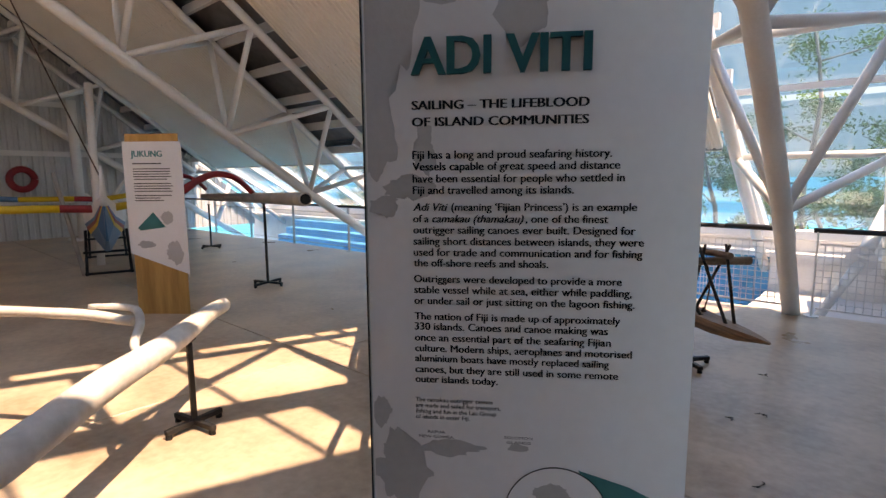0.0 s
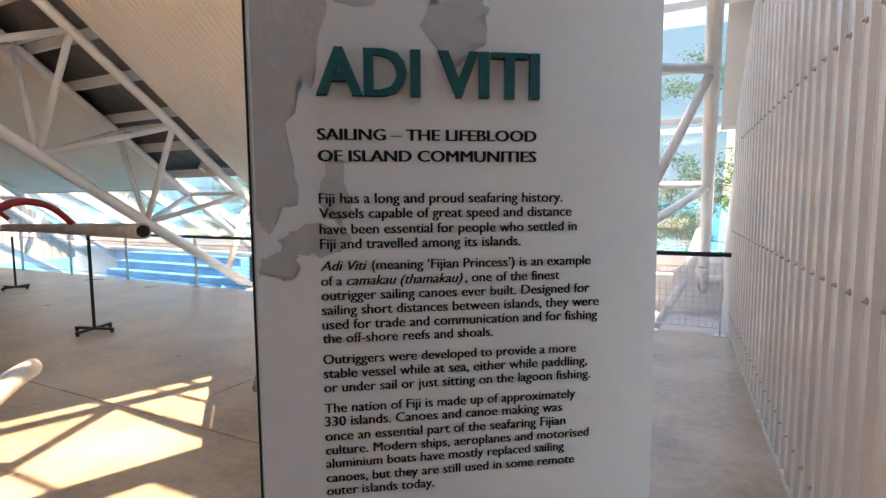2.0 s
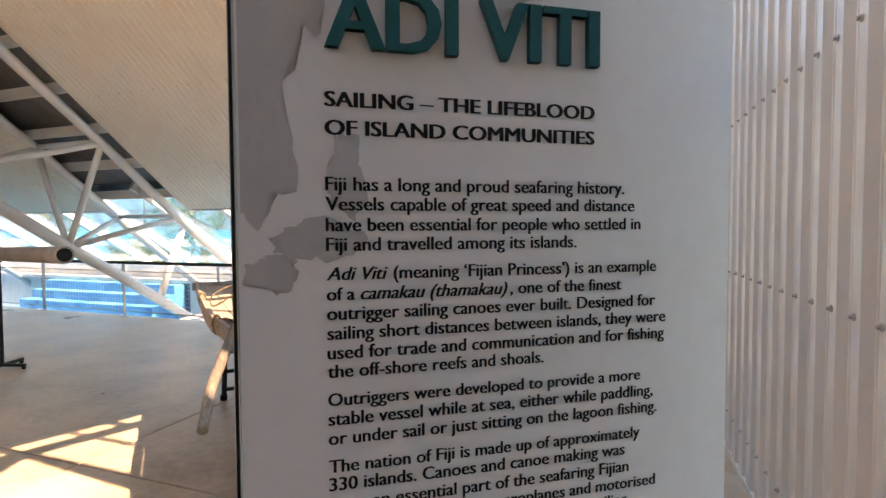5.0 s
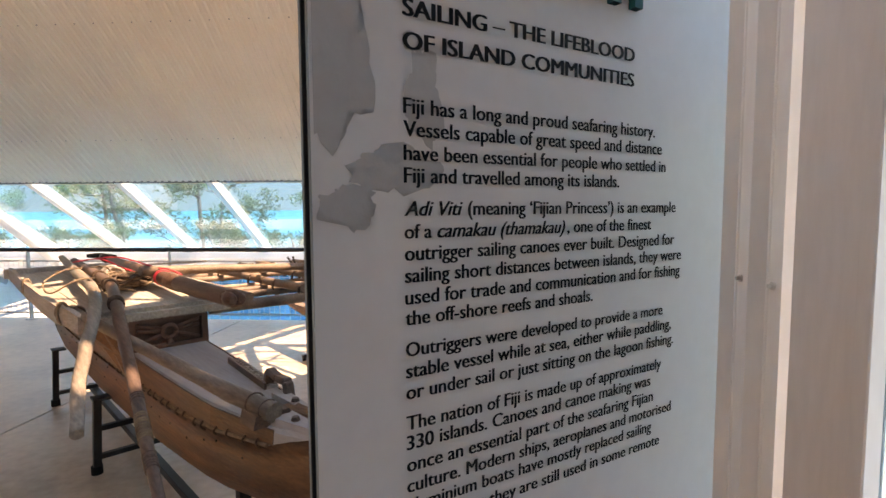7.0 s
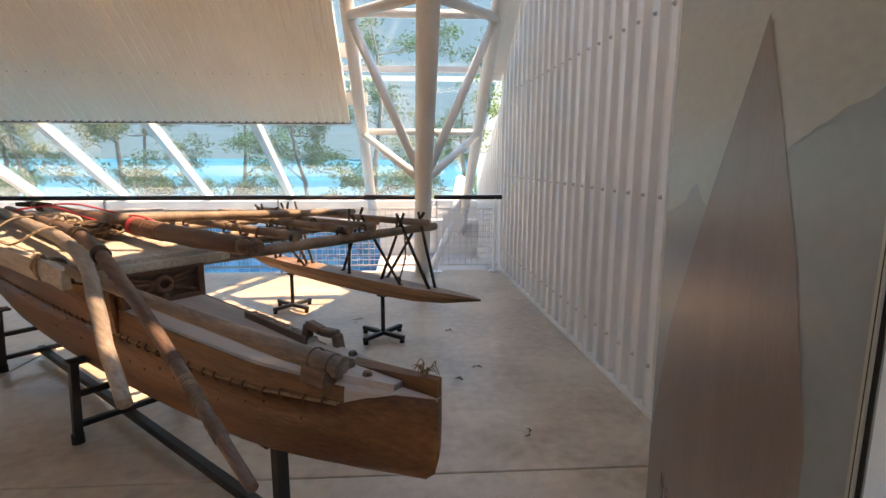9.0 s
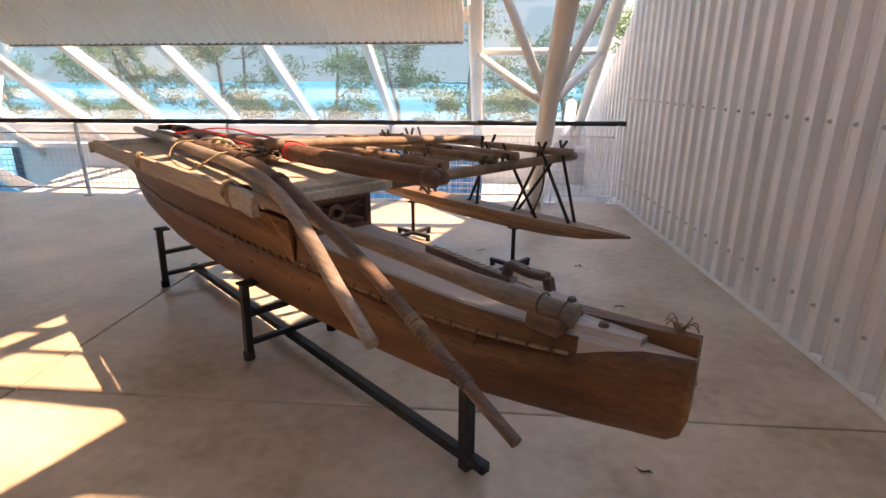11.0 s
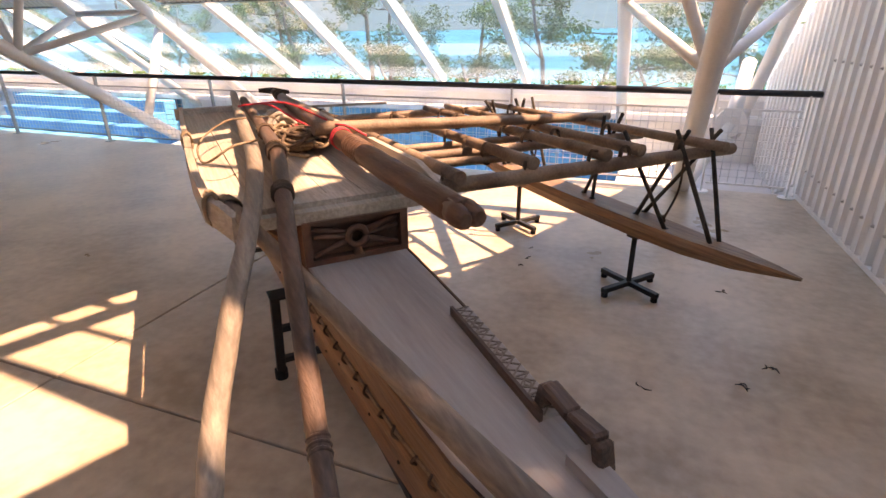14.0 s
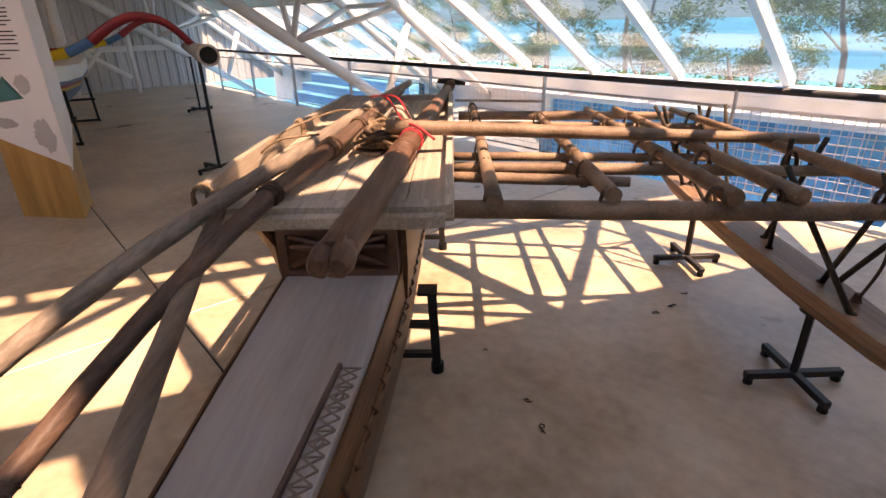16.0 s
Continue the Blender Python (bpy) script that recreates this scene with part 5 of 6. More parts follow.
cradle = thing("canoe_cradle", c(2.3, 0, 0), "black steel trestle cradle under the canoe hull", "cradle")
bm = B()
bar(bm, c(0.70, 0, 0.06), c(3.95, 0, 0.06), 0.045, 0.045, bevel=0.003)
part("spine_bar", bm, "black_steel", cradle)
for s in (2.275, 3.785):
    keel = ease(KEEL, s)
    for w in (-0.27, 0.27):
        bm = B()
        bar(bm, c(s, w, 0.0), c(s, w * 0.93, 0.445), 0.042, 0.042, up=CU, bevel=0.003)
        leg = part("leg", bm, "black_steel", cradle)
        bm = B()
        tube(bm, [c(s, w, 0.0), c(s, w, 0.05)], 0.032, 10)
        part("rubber_foot", bm, "black_end", leg)
        bm = B()
        bar(bm, c(s - 0.05, w * 0.86, 0.452), c(s + 0.05, w * 0.86, 0.452), 0.09, 0.012)
        part("pad", bm, "black_steel", leg)
    for z in (0.10, 0.27):
        bm = B()
        bar(bm, c(s, -0.27, z), c(s, 0.27, z), 0.03, 0.03)
        part("cross_bar", bm, "black_steel", cradle)
bm = B()
bar(bm, c(0.81, -0.0, 0.0), c(0.81, -0.0, 0.425), 0.05, 0.05, up=CU, bevel=0.003)
part("front_post", bm, "black_steel", cradle)
bm = B()
bar(bm, c(0.81, -0.07, 0.428), c(0.81, 0.07, 0.428), 0.05, 0.012)
part("pad", bm, "black_steel", cradle)


# ---- signs ----
def words(text, width, left, base, up, parent, m, depth=0.0008, slant=0.0, weight=0.0, height=None, out=None):
    """Flat lettering of a given width, from the point left along base."""
    cu = bpy.data.curves.new("lettering", "FONT")
    cu.body, cu.extrude, cu.shear, cu.resolution_u = text, 0.0, slant, 3
    ob = bpy.data.objects.new("lettering", cu)
    scene.collection.objects.link(ob)
    me = bpy.data.meshes.new_from_object(ob.evaluated_get(bpy.context.evaluated_depsgraph_get()))
    bpy.data.objects.remove(ob)
    bm = B()
    # heavier strokes: the same outlines laid side by side
    for k, dx in enumerate((0, -weight, weight) if weight else (0,)):
        first = len(bm.verts)
        bm.from_mesh(me)
        bm.verts.ensure_lookup_table()
        for v in bm.verts[first:]:
            v.co.x += dx
            v.co.z = 0.00008 * k
    bpy.data.meshes.remove(me)
    x0, x1 = min(v.co.x for v in bm.verts), max(v.co.x for v in bm.verts)
    sx = width / (x1 - x0)
    sy = sx
    if height:
        sy = height / max(v.co.y for v in bm.verts)
    base, up = Vector(base), Vector(up)
    out = base.cross(up).normalized() if out is None else Vector(out)
    for v in bm.verts:
        v.co = Vector(left) + base * ((v.co.x - x0) * sx) + up * (v.co.y * sy) + out * v.co.z
    if depth > 0.002:
        ex = bmesh.ops.extrude_face_region(bm, geom=bm.faces[:])
        bmesh.ops.translate(bm, verts=[g for g in ex["geom"] if isinstance(g, bmesh.types.BMVert)], vec=out * depth)
        bmesh.ops.recalc_face_normals(bm, faces=bm.faces)
    return part("lettering", bm, m, parent)


def text_width(text, slant=0.0):
    cu = bpy.data.curves.new("w", "FONT")
    cu.body, cu.shear = text, slant
    ob = bpy.data.objects.new("w", cu)
    scene.collection.objects.link(ob)
    me = bpy.data.meshes.new_from_object(ob.evaluated_get(bpy.context.evaluated_depsgraph_get()))
    bpy.data.objects.remove(ob)
    xs_ = [v.co.x for v in me.vertices]
    bpy.data.meshes.remove(me)
    return (min(xs_), max(xs_)) if xs_ else (0, 0)


def blob(centre, rx, rz, seed, n=60, rough=0.45):
    """An uneven coast-like outline, as offsets on the board."""
    pts = []
    for k in range(n):
        a = 2 * math.pi * k / n
        d = Vector((math.cos(a), math.sin(a), 0))
        r = 1 + rough * noise.noise(d * 1.3 + Vector((seed, 0, 0))) + rough * 0.6 * noise.noise(d * 4.1 + Vector((seed, 3, 0))) + rough * 0.3 * noise.noise(d * 11 + Vector((seed, 5, 0)))
        pts.append((centre[0] + rx * r * math.cos(a), centre[1] + rz * r * math.sin(a)))
    return pts


SA, SB, SC = Vector((-0.228, 0.954, 0)), Vector((0.286, 1.310, 0)), Vector((-0.190, 1.330, 0))
SD = (SB - SA).normalized()
SN = Vector((SD.y, -SD.x, 0))
sign = thing("sign", (0.0, 1.2, 0), "white three-sided sign about a Fijian outrigger canoe", "sign")


def on_sign(a, z, lift=0.0):
    return SA + SD * a + SN * lift + Vector((0, 0, z))


SW = (SB - SA).length
bm = B()
prism(bm, [SA + SD * 0.02 - SN * 0.012, SB - SD * 0.02 - SN * 0.012, SC + (SB - SC) * 0.04], (0, 0, 2.15))
part("core", bm, "plywood", sign, "honey plywood core")
bm = B()
prism(bm, [on_sign(0, 0.72, -0.009), on_sign(SW, 0.46, -0.009), on_sign(SW, 2.06, -0.009), on_sign(0, 2.06, -0.009)], SN * 0.009)
face = part("text_board", bm, "sign_white", sign, "satin white text board")
bm = B()
prism(bm, [on_sign(-0.006, 0.72, -0.006), on_sign(-0.0005, 0.72, -0.006), on_sign(-0.0005, 2.06, -0.006), on_sign(-0.006, 2.06, -0.006)], SN * 0.0065)
part("board_edge", bm, "black_end", face)
MAPS = [((0.045, 1.90), 0.055, 0.13, 1), ((0.10, 1.99), 0.10, 0.05, 2), ((0.30, 1.93), 0.045, 0.06, 3), ((0.02, 1.72), 0.035, 0.10, 4), ((0.085, 1.60), 0.05, 0.022, 5), ((0.035, 1.565), 0.03, 0.02, 6),
        ((0.115, 1.67), 0.02, 0.05, 7), ((0.06, 1.02), 0.06, 0.07, 8), ((0.16, 1.07), 0.055, 0.018, 9), ((0.30, 1.075), 0.018, 0.008, 10), ((0.02, 1.14), 0.02, 0.03, 11)]
for ctr, rx, rz, seed in MAPS:
    lift_k = 0.0003 + 0.00005 * seed
    pts = [(min(max(a, 0.003), SW - 0.003), min(z, 2.055)) for a, z in blob(ctr, rx, rz, seed * 3.7)]
    bm = B()
    f = bm.faces.new([bm.verts.new(on_sign(a, z, lift_k)) for a, z in pts])
    bmesh.ops.triangulate(bm, faces=[f])
    part("map_print", bm, "sign_grey", face)
UPV = Vector((0, 0, 1))
words("ADI VITI", 0.330, on_sign(0.092, 1.8095, 0.001), SD, UPV, face, "teal", 0.010, weight=0.032, height=0.067, out=SN).name = "title_letters"
TEXT = [
    (0.421, 1.747, 0.0165, 0.042, "SAILING – THE LIFEBLOOD"), (0.421, 1.716, 0.0165, 0.042, "OF ISLAND COMMUNITIES"),
    (0.464, 1.655, 0, 0.030, "Fiji has a long and proud seafaring history."), (0.479, 1.633, 0, 0.030, "Vessels capable of great speed and distance"),
    (0.488, 1.610, 0, 0.030, "have been essential for people who settled in"), (0.397, 1.588, 0, 0.030, "Fiji and travelled among its islands."),
    (0.512, 1.5555, 0, 0.030, "~Adi Viti~ (meaning ‘Fijian Princess’) is an example"), (0.464, 1.533, 0, 0.030, "of a ~camakau (thamakau)~, one of the finest"),
    (0.511, 1.511, 0, 0.030, "outrigger sailing canoes ever built. Designed for"), (0.527, 1.489, 0, 0.030, "sailing short distances between islands, they were"),
    (0.525, 1.467, 0, 0.030, "used for trade and communication and for fishing"), (0.353, 1.446, 0, 0.030, "the off-shore reefs and shoals."),
    (0.490, 1.414, 0, 0.030, "Outriggers were developed to provide a more"), (0.509, 1.392, 0, 0.030, "stable vessel while at sea, either while paddling,"),
    (0.515, 1.370, 0, 0.030, "or under sail or just sitting on the lagoon fishing."), (0.490, 1.338, 0, 0.030, "The nation of Fiji is made up of approximately"),
    (0.468, 1.317, 0, 0.030, "330 islands. Canoes and canoe making was"), (0.474, 1.294, 0, 0.030, "once an essential part of the seafaring Fijian"),
    (0.514, 1.272, 0, 0.030, "culture. Modern ships, aeroplanes and motorised"), (0.472, 1.251, 0, 0.030, "aluminium boats have mostly replaced sailing"),
    (0.490, 1.228, 0, 0.030, "canoes, but they are still used in some remote"), (0.258, 1.207, 0, 0.030, "outer islands today."),
    (0.248, 1.166, 0, 0.010, "The camakau outrigger canoes"), (0.264, 1.1535, 0, 0.010, "are made and sailed for transport,"),
    (0.255, 1.141, 0, 0.010, "fishing and fun in the Lau Group"), (0.202, 1.129, 0, 0.010, "of islands in outer Fiji."),
]
for right, z, cap, bold, line in TEXT:
    pieces = line.split("~")
    left = 0.091
    gap = 0.28
    widths = []
    for k, p in enumerate(pieces):
        lo_x, hi_x = text_width(p.strip(), 0.3 if k % 2 else 0) if p.strip() else (0, 0)
        widths.append(hi_x - lo_x)
    shown = [k for k, p in enumerate(pieces) if p.strip()]
    total = sum(widths) + gap * (len(shown) - 1)
    scale = (right - left) / total
    x = left
    for k in shown:
        words(pieces[k].strip(), widths[k] * scale, on_sign(x, z, 0.0012), SD, UPV, face, "ink", 0, slant=0.3 if k % 2 else 0.0, weight=bold,
              height=(cap if cap else None) if cap else None)
        x += (widths[k] + gap * (0.5 if pieces[k + 1:k + 2] and pieces[k + 1].startswith(",") else 1)) * scale
for a0, a1, z, t in ((0.116, 0.151, 1.098, "PAPUA"), (0.097, 0.169, 1.088, "NEW GUINEA"), (0.272, 0.328, 1.094, "SOLOMON"), (0.277, 0.325, 1.084, "ISLANDS")):
    words(t, a1 - a0, on_sign(a0, z, 0.0012), SD, UPV, face, "ink", 0, height=0.006)
ring = [on_sign(0.377 + 0.103 * math.cos(a), 0.935 + 0.103 * math.sin(a), 0.0014) for a in [k * math.pi / 24 for k in range(49)]]
bm = B()
bm.faces.new([bm.verts.new(p) for p in ring[:-1]])
part("inset_disc", bm, "sign_white", face)
bm = B()
tube(bm, ring, 0.0012, 5)
part("inset_ring", bm, "ink", face)
bm = B()
f = bm.faces.new([bm.verts.new(on_sign(a, z, 0.0009)) for a, z in ((0.42, 1.035), (0.52, 1.005), (0.58, 0.975), (0.56, 0.90), (0.50, 0.84), (0.46, 0.90))])
part("inset_sweep", bm, "teal_print", face)
for ctr, rx, rz, seed in (((0.37, 0.98), 0.035, 0.02, 31), ((0.41, 0.93), 0.05, 0.03, 32)):
    bm = B()
    f = bm.faces.new([bm.verts.new(on_sign(a, z, 0.0018)) for a, z in blob(ctr, rx, rz, seed)])
    bmesh.ops.triangulate(bm, faces=[f])
    part("map_print", bm, "sign_grey", face)
# the photo side of the sign
PD = (SC - SA).normalized()
PN = Vector((-PD.y, PD.x, 0))
PW = (SC - SA).length


def on_photo(a, z, lift=0.0):
    return SA + PD * a + PN * lift + Vector((0, 0, z))


bm = B()
prism(bm, [on_photo(-0.002, 0.02, 0), on_photo(PW, 0.02, 0), on_photo(PW, 2.10, 0), on_photo(-0.002, 2.10, 0)], PN * 0.008)
photo = part("photo_board", bm, "photo_sky", sign, "faded grey photo of a sail before hills")
for pts, m, lift in (([(0.004, 0.03), (0.14, 0.03), (0.14, 1.50), (0.118, 1.525), (0.098, 1.531), (0.086, 1.540), (0.07, 1.545), (0.055, 1.553), (0.03, 1.558), (0.004, 1.572)], "photo_hill", 0.0083),
                     ([(PW - 0.004, 0.9), (0.24, 0.9), (0.24, 1.45), (0.275, 1.468), (0.29, 1.486), (0.305, 1.480), (0.32, 1.462), (PW - 0.004, 1.442)], "photo_hill", 0.0084),
                     ([(PW - 0.004, 0.03), (0.036, 0.03), (0.040, 0.9), (0.052, 1.281), (0.090, 1.435), (0.122, 1.524), (0.150, 1.60), (0.168, 1.648), (0.19, 1.60), (0.25, 1.483), (0.335, 1.299), (PW - 0.004, 1.12)], "photo_sail", 0.0087)):
    bm = B()
    f = bm.faces.new([bm.verts.new(on_photo(a, z, lift)) for a, z in pts])
    bmesh.ops.triangulate(bm, faces=[f])
    part("photo_print", bm, m, photo)

# the second sign, by the painted canoe
JA, JB = Vector((-6.352, 2.414, 0)), Vector((-5.845, 2.845, 0))
JD = (JB - JA).normalized()
JN = Vector((JD.y, -JD.x, 0))
sign_2 = thing("sign", (JA.x, JA.y, 0), "white sign with teal title on a honey plywood stand", "sign")
JW = (JB - JA).length


def on_j(a, z, lift=0.0):
    return JA + JD * a + JN * lift + Vector((0, 0, z))


bm = B()
prism(bm, [on_j(0.02, 0, -0.01), on_j(JW - 0.01, 0, -0.01), on_j(JW * 0.55, 0, -0.45)], (0, 0, 2.15))
part("core", bm, "plywood", sign_2, "honey plywood core")
bm = B()
prism(bm, [on_j(-0.01, 0.75, -0.008), on_j(JW + 0.02, 0.49, -0.008), on_j(JW + 0.02, 2.06, -0.008), on_j(-0.01, 2.06, -0.008)], JN * 0.01)
face2 = part("text_board", bm, "sign_white", sign_2, "satin white text board")
bm = B()
e0, e1 = on_j(JW, 0, -0.02), on_j(JW * 0.56, 0, -0.45)
prism(bm, [e0 + Vector((0, 0, 0.45)), e1 + Vector((0, 0, 0.75)), e1 + Vector((0, 0, 2.06)), e0 + Vector((0, 0, 2.06))], JD * 0.012)
part("side_board", bm, "sign_white", sign_2)
words("JUKUNG", 0.375, on_j(0.085, 1.885, 0.004), JD, UPV, face2, "teal_print", 0, weight=0.04, height=0.07)
for k, (z, n, h) in enumerate(((1.80, 0.34, 0.012), (1.74, 0.44, 0.010), (1.71, 0.44, 0.010), (1.68, 0.43, 0.010), (1.65, 0.45, 0.010), (1.62, 0.40, 0.010), (1.57, 0.44, 0.010), (1.54, 0.46, 0.010), (1.51, 0.43, 0.010),
                               (1.48, 0.45, 0.010), (1.43, 0.44, 0.010), (1.40, 0.30, 0.010), (1.37, 0.34, 0.010))):
    bm = B()
    prism(bm, [on_j(0.10, z, 0.003), on_j(0.10 + n, z, 0.003), on_j(0.10 + n, z + h, 0.003), on_j(0.10, z + h, 0.003)], JN * 0.001)
    part("text_bar", bm, "ink", face2)
bm = B()
f = bm.faces.new([bm.verts.new(on_j(a, z, 0.004)) for a, z in ((0.10, 1.05), (0.30, 1.24), (0.34, 1.12), (0.44, 1.06), (0.14, 1.02))])
bmesh.ops.triangulate(bm, faces=[f])
part("teal_shape", bm, "teal_print", face2)
for ctr, rx, rz, seed in (((0.47, 1.17), 0.08, 0.07, 41), ((0.52, 0.75), 0.1, 0.12, 42), ((0.2, 0.85), 0.1, 0.04, 43)):
    bm = B()
    f = bm.faces.new([bm.verts.new(on_j(min(max(a, 0), JW), z, 0.0035)) for a, z in blob(ctr, rx, rz, seed)])
    bmesh.ops.triangulate(bm, faces=[f])
    part("map_print", bm, "sign_grey", face2)

# ---- white log of the neighbouring canoe ----
log = thing("white_log_float", (-2.6, 1.4, 0.6), "white painted log float of a neighbouring canoe on a black stand", "float")
bm = B()
LA, LB = Vector((-3.30, 2.07, 0.665)), Vector((-1.66, 0.475, 0.665))
ldir = (LB - LA).normalized()
tube(bm, [LA + ldir * (3.6 * k / 18) + Vector((0, 0, 0.01 * math.sin(k))) for k in range(19)], [0.055, 0.072, 0.078, 0.08, 0.078], 16, 0.06)
part("log", bm, "pipe_white", log, smooth=True)
bm = B()
tube(bm, smooth_path([(-4.2, 0.45, 0.80), (-3.70, 0.80, 0.80), (-3.2, 1.12, 0.80), (-2.80, 1.30, 0.79)], 6), [0.032, 0.034, 0.03], 10, 0.15)
part("arm", bm, "pipe_white", log, smooth=True)
bm = B()
tube(bm, smooth_path([(-3.15, 1.17, 0.85), (-3.0, 1.28, 0.85), (-2.85, 1.33, 0.845), (-2.70, 1.30, 0.80), (-2.56, 1.22, 0.73), (-2.45, 1.20, 0.70)], 5), [0.017, 0.026, 0.022], 8, 0.15)
part("forked_branch", bm, "pipe_white", log, smooth=True)
cross_stand((-2.823, 1.611), 0.595, "black steel cross-foot stand under the white log", 0.40, 0.2)

# ---- painted canoe far off with its bamboo float ----
JX = Vector((-0.965, 0.262, 0))
JY = Vector((-0.262, -0.965, 0))
JO = Vector((-8.75, 2.82, 0))


def j(s, w, z):
    return JO + JX * s - JY * w + Vector((0, 0, z))


jukung = thing("painted_canoe", j(2.5, 0, 0.5), "white and blue painted outrigger canoe with yellow and red stripes", "canoe")
SEC = [(-1.5, 0.02, 1.2, 1.42), (-1.1, 0.13, 0.78, 1.3), (-0.3, 0.27, 0.55, 1.2), (1.5, 0.33, 0.47, 1.08), (2.8, 0.36, 0.45, 1.04), (4.2, 0.30, 0.48, 1.1), (5.2, 0.15, 0.62, 1.25), (5.6, 0.03, 1.1, 1.45)]
for f0, f1, m, push in ((0.0, 0.42, "blue", 0.0), (0.42, 0.5, "yellow", 0.004), (0.5, 0.58, "red", 0.004), (0.58, 0.66, "blue", 0.003), (0.66, 1.0, "boat_white", 0.0)):
    bm = B()

    def jw(h, f):
        return h * (0.12 + 0.88 * math.sin(min(1.0, f * 1.15) * math.pi / 2))
    loft(bm, [[j(s, -jw(h, f0) - push, k + (t - k) * f0), j(s, jw(h, f0) + push, k + (t - k) * f0), j(s, jw(h, f1) + push, k + (t - k) * f1), j(s, -jw(h, f1) - push, k + (t - k) * f1)] for s, h, k, t in SEC])
    part("hull_band", bm, m, jukung, {"blue": "blue painted band", "yellow": "yellow stripe", "red": "red stripe", "boat_white": "white topside"}[m])
bm = B()
tube(bm, smooth_path([j(-1.5, 0, 1.3), j(-1.6, 0, 1.55), j(-1.55, 0, 1.8)], 5), [0.05, 0.035, 0.02], 8)
part("stem_post", bm, "boat_white", jukung, smooth=True)
ARM = {1: ([((0.0, 1.22), (0.75, 1.34), "yellow"), ((0.75, 1.34), (1.02, 1.46), "blue")], [(1.0, 1.45), (1.25, 1.62), (1.5, 1.70), (1.78, 1.62), (2.02, 1.38)]),
       -1: ([((0.0, 1.22), (0.5, 1.24), "red"), ((0.5, 1.24), (1.4, 1.25), "yellow"), ((1.4, 1.25), (1.8, 1.28), "blue")], [(1.78, 1.28), (2.1, 1.42), (2.4, 1.5), (2.7, 1.42), (2.95, 1.2)])}
for s in (-0.98, 3.5):
    for side, (segs, arch) in ARM.items():
        for (w0, z0), (w1, z1), m in segs:
            bm = B()
            tube(bm, divided(j(s, side * w0, z0), j(s, side * w1, z1), 3), 0.055, 10)
            part("boom_segment", bm, m, jukung, smooth=True)
        bm = B()
        tube(bm, smooth_path([j(s, side * w, z) for w, z in arch], 5), [0.06, 0.05, 0.04], 10)
        part("curved_boom", bm, "red", jukung, "red curved outrigger boom", smooth=True)
for s in (1.0, 3.4):
    for w in (-0.33, 0.33):
        bm = B()
        bar(bm, j(s, w, 0), j(s, w * 0.9, 0.78), 0.04, 0.04, bevel=0.003)
        part("trestle_leg", bm, "black_steel", jukung)
    for z in (0.03, 0.40):
        bm = B()
        bar(bm, j(s, -0.36, z), j(s, 0.36, z), 0.04, 0.04)
        part("trestle_bar", bm, "black_steel", jukung)
bamboo = thing("bamboo_float", (-8, 4.7, 1.3), "long grey bamboo float with a black disc for its hollow end", "float")
PE, PS = Vector((-4.86, 3.87, 1.375)), Vector((-6.73, 4.375, 1.335))
pd = (PS - PE).normalized()
bm = B()
tube(bm, [PE + pd * (7.6 * k / 16) for k in range(17)], [0.085, 0.08, 0.07, 0.06], 14, 0.03)
bf = part("pole", bm, "pipe_grey", bamboo, smooth=True)
# black disc on the closed end paints the dark inside of a hollow
bm = B()
tube(bm, [PE - pd * 0.004, PE - pd * 0.001], [0.066, 0.066], 14)
part("hollow_shade_disc", bm, "black_end", bf)
cross_stand((-6.73, 4.375), 1.25, "tall black stand under the bamboo float", 0.56, 0.3)
cross_stand((-11.80, 5.80), 1.03, "tall black stand under the bamboo float", 0.56, 0.3)
rig = thing("leaning_rig", (-11, 3.3, 0), "pale leaning mast with stay ropes by the painted canoe", "mast")
for pts, r, m in (([(-11.0, 3.30, 0.0), (-11.0, 3.36, 3.4)], 0.07, "white_steel"), ([(-9.9, 2.75, 0.0), (-10.1, 2.5, 1.75)], 0.035, "pipe_grey")):
    bm = B()
    tube(bm, divided(*pts, 4), r, 10)
    part("mast", bm, m, rig, smooth=True)
bm = B()
tube(bm, [(-11.2, 2.3, 4.9), (-9.2, 2.95, 1.6)], 0.012, 6)
part("stay_rope", bm, "rope_dark", rig)
ring_buoy = thing("life_ring", (-17.2, 3.3, 1.65), "red life ring hung on the gable wall", "life ring")
bm = B()
tube(bm, [(-17.33, 3.3 + 0.27 * math.cos(a), 1.65 + 0.27 * math.sin(a)) for a in [k * math.pi / 12 for k in range(25)]], 0.09, 10)
part("ring", bm, "red", ring_buoy, smooth=True)
col = thing("gable_column", (-16.2, 4.4, 0), "white tubular column on a base plate by the gable wall", "column", "gable columns", kind="structure")
bm = B()
tube(bm, [(-16.2, 4.3, 0), (-16.2, 4.3, 3.7)], 0.12, 14)
part("shaft", bm, "white_steel", col, smooth=True)
bm = B()
box(bm, (-16.5, 4.0, 0), (-15.9, 4.6, 0.05), 0.01)
part("base_plate", bm, "white_steel", col)
for a, b in (((-16.2, 4.3, 0.2), (-16.2, 5.7, 1.9)), ((-16.2, 5.7, 0), (-16.2, 5.7, 1.9)), ((-16.2, 4.3, 1.3), (-16.2, 5.6, 0.4))):
    bm = B()
    tube(bm, [a, b], 0.06, 10)
    part("brace", bm, "white_steel", col, smooth=True)


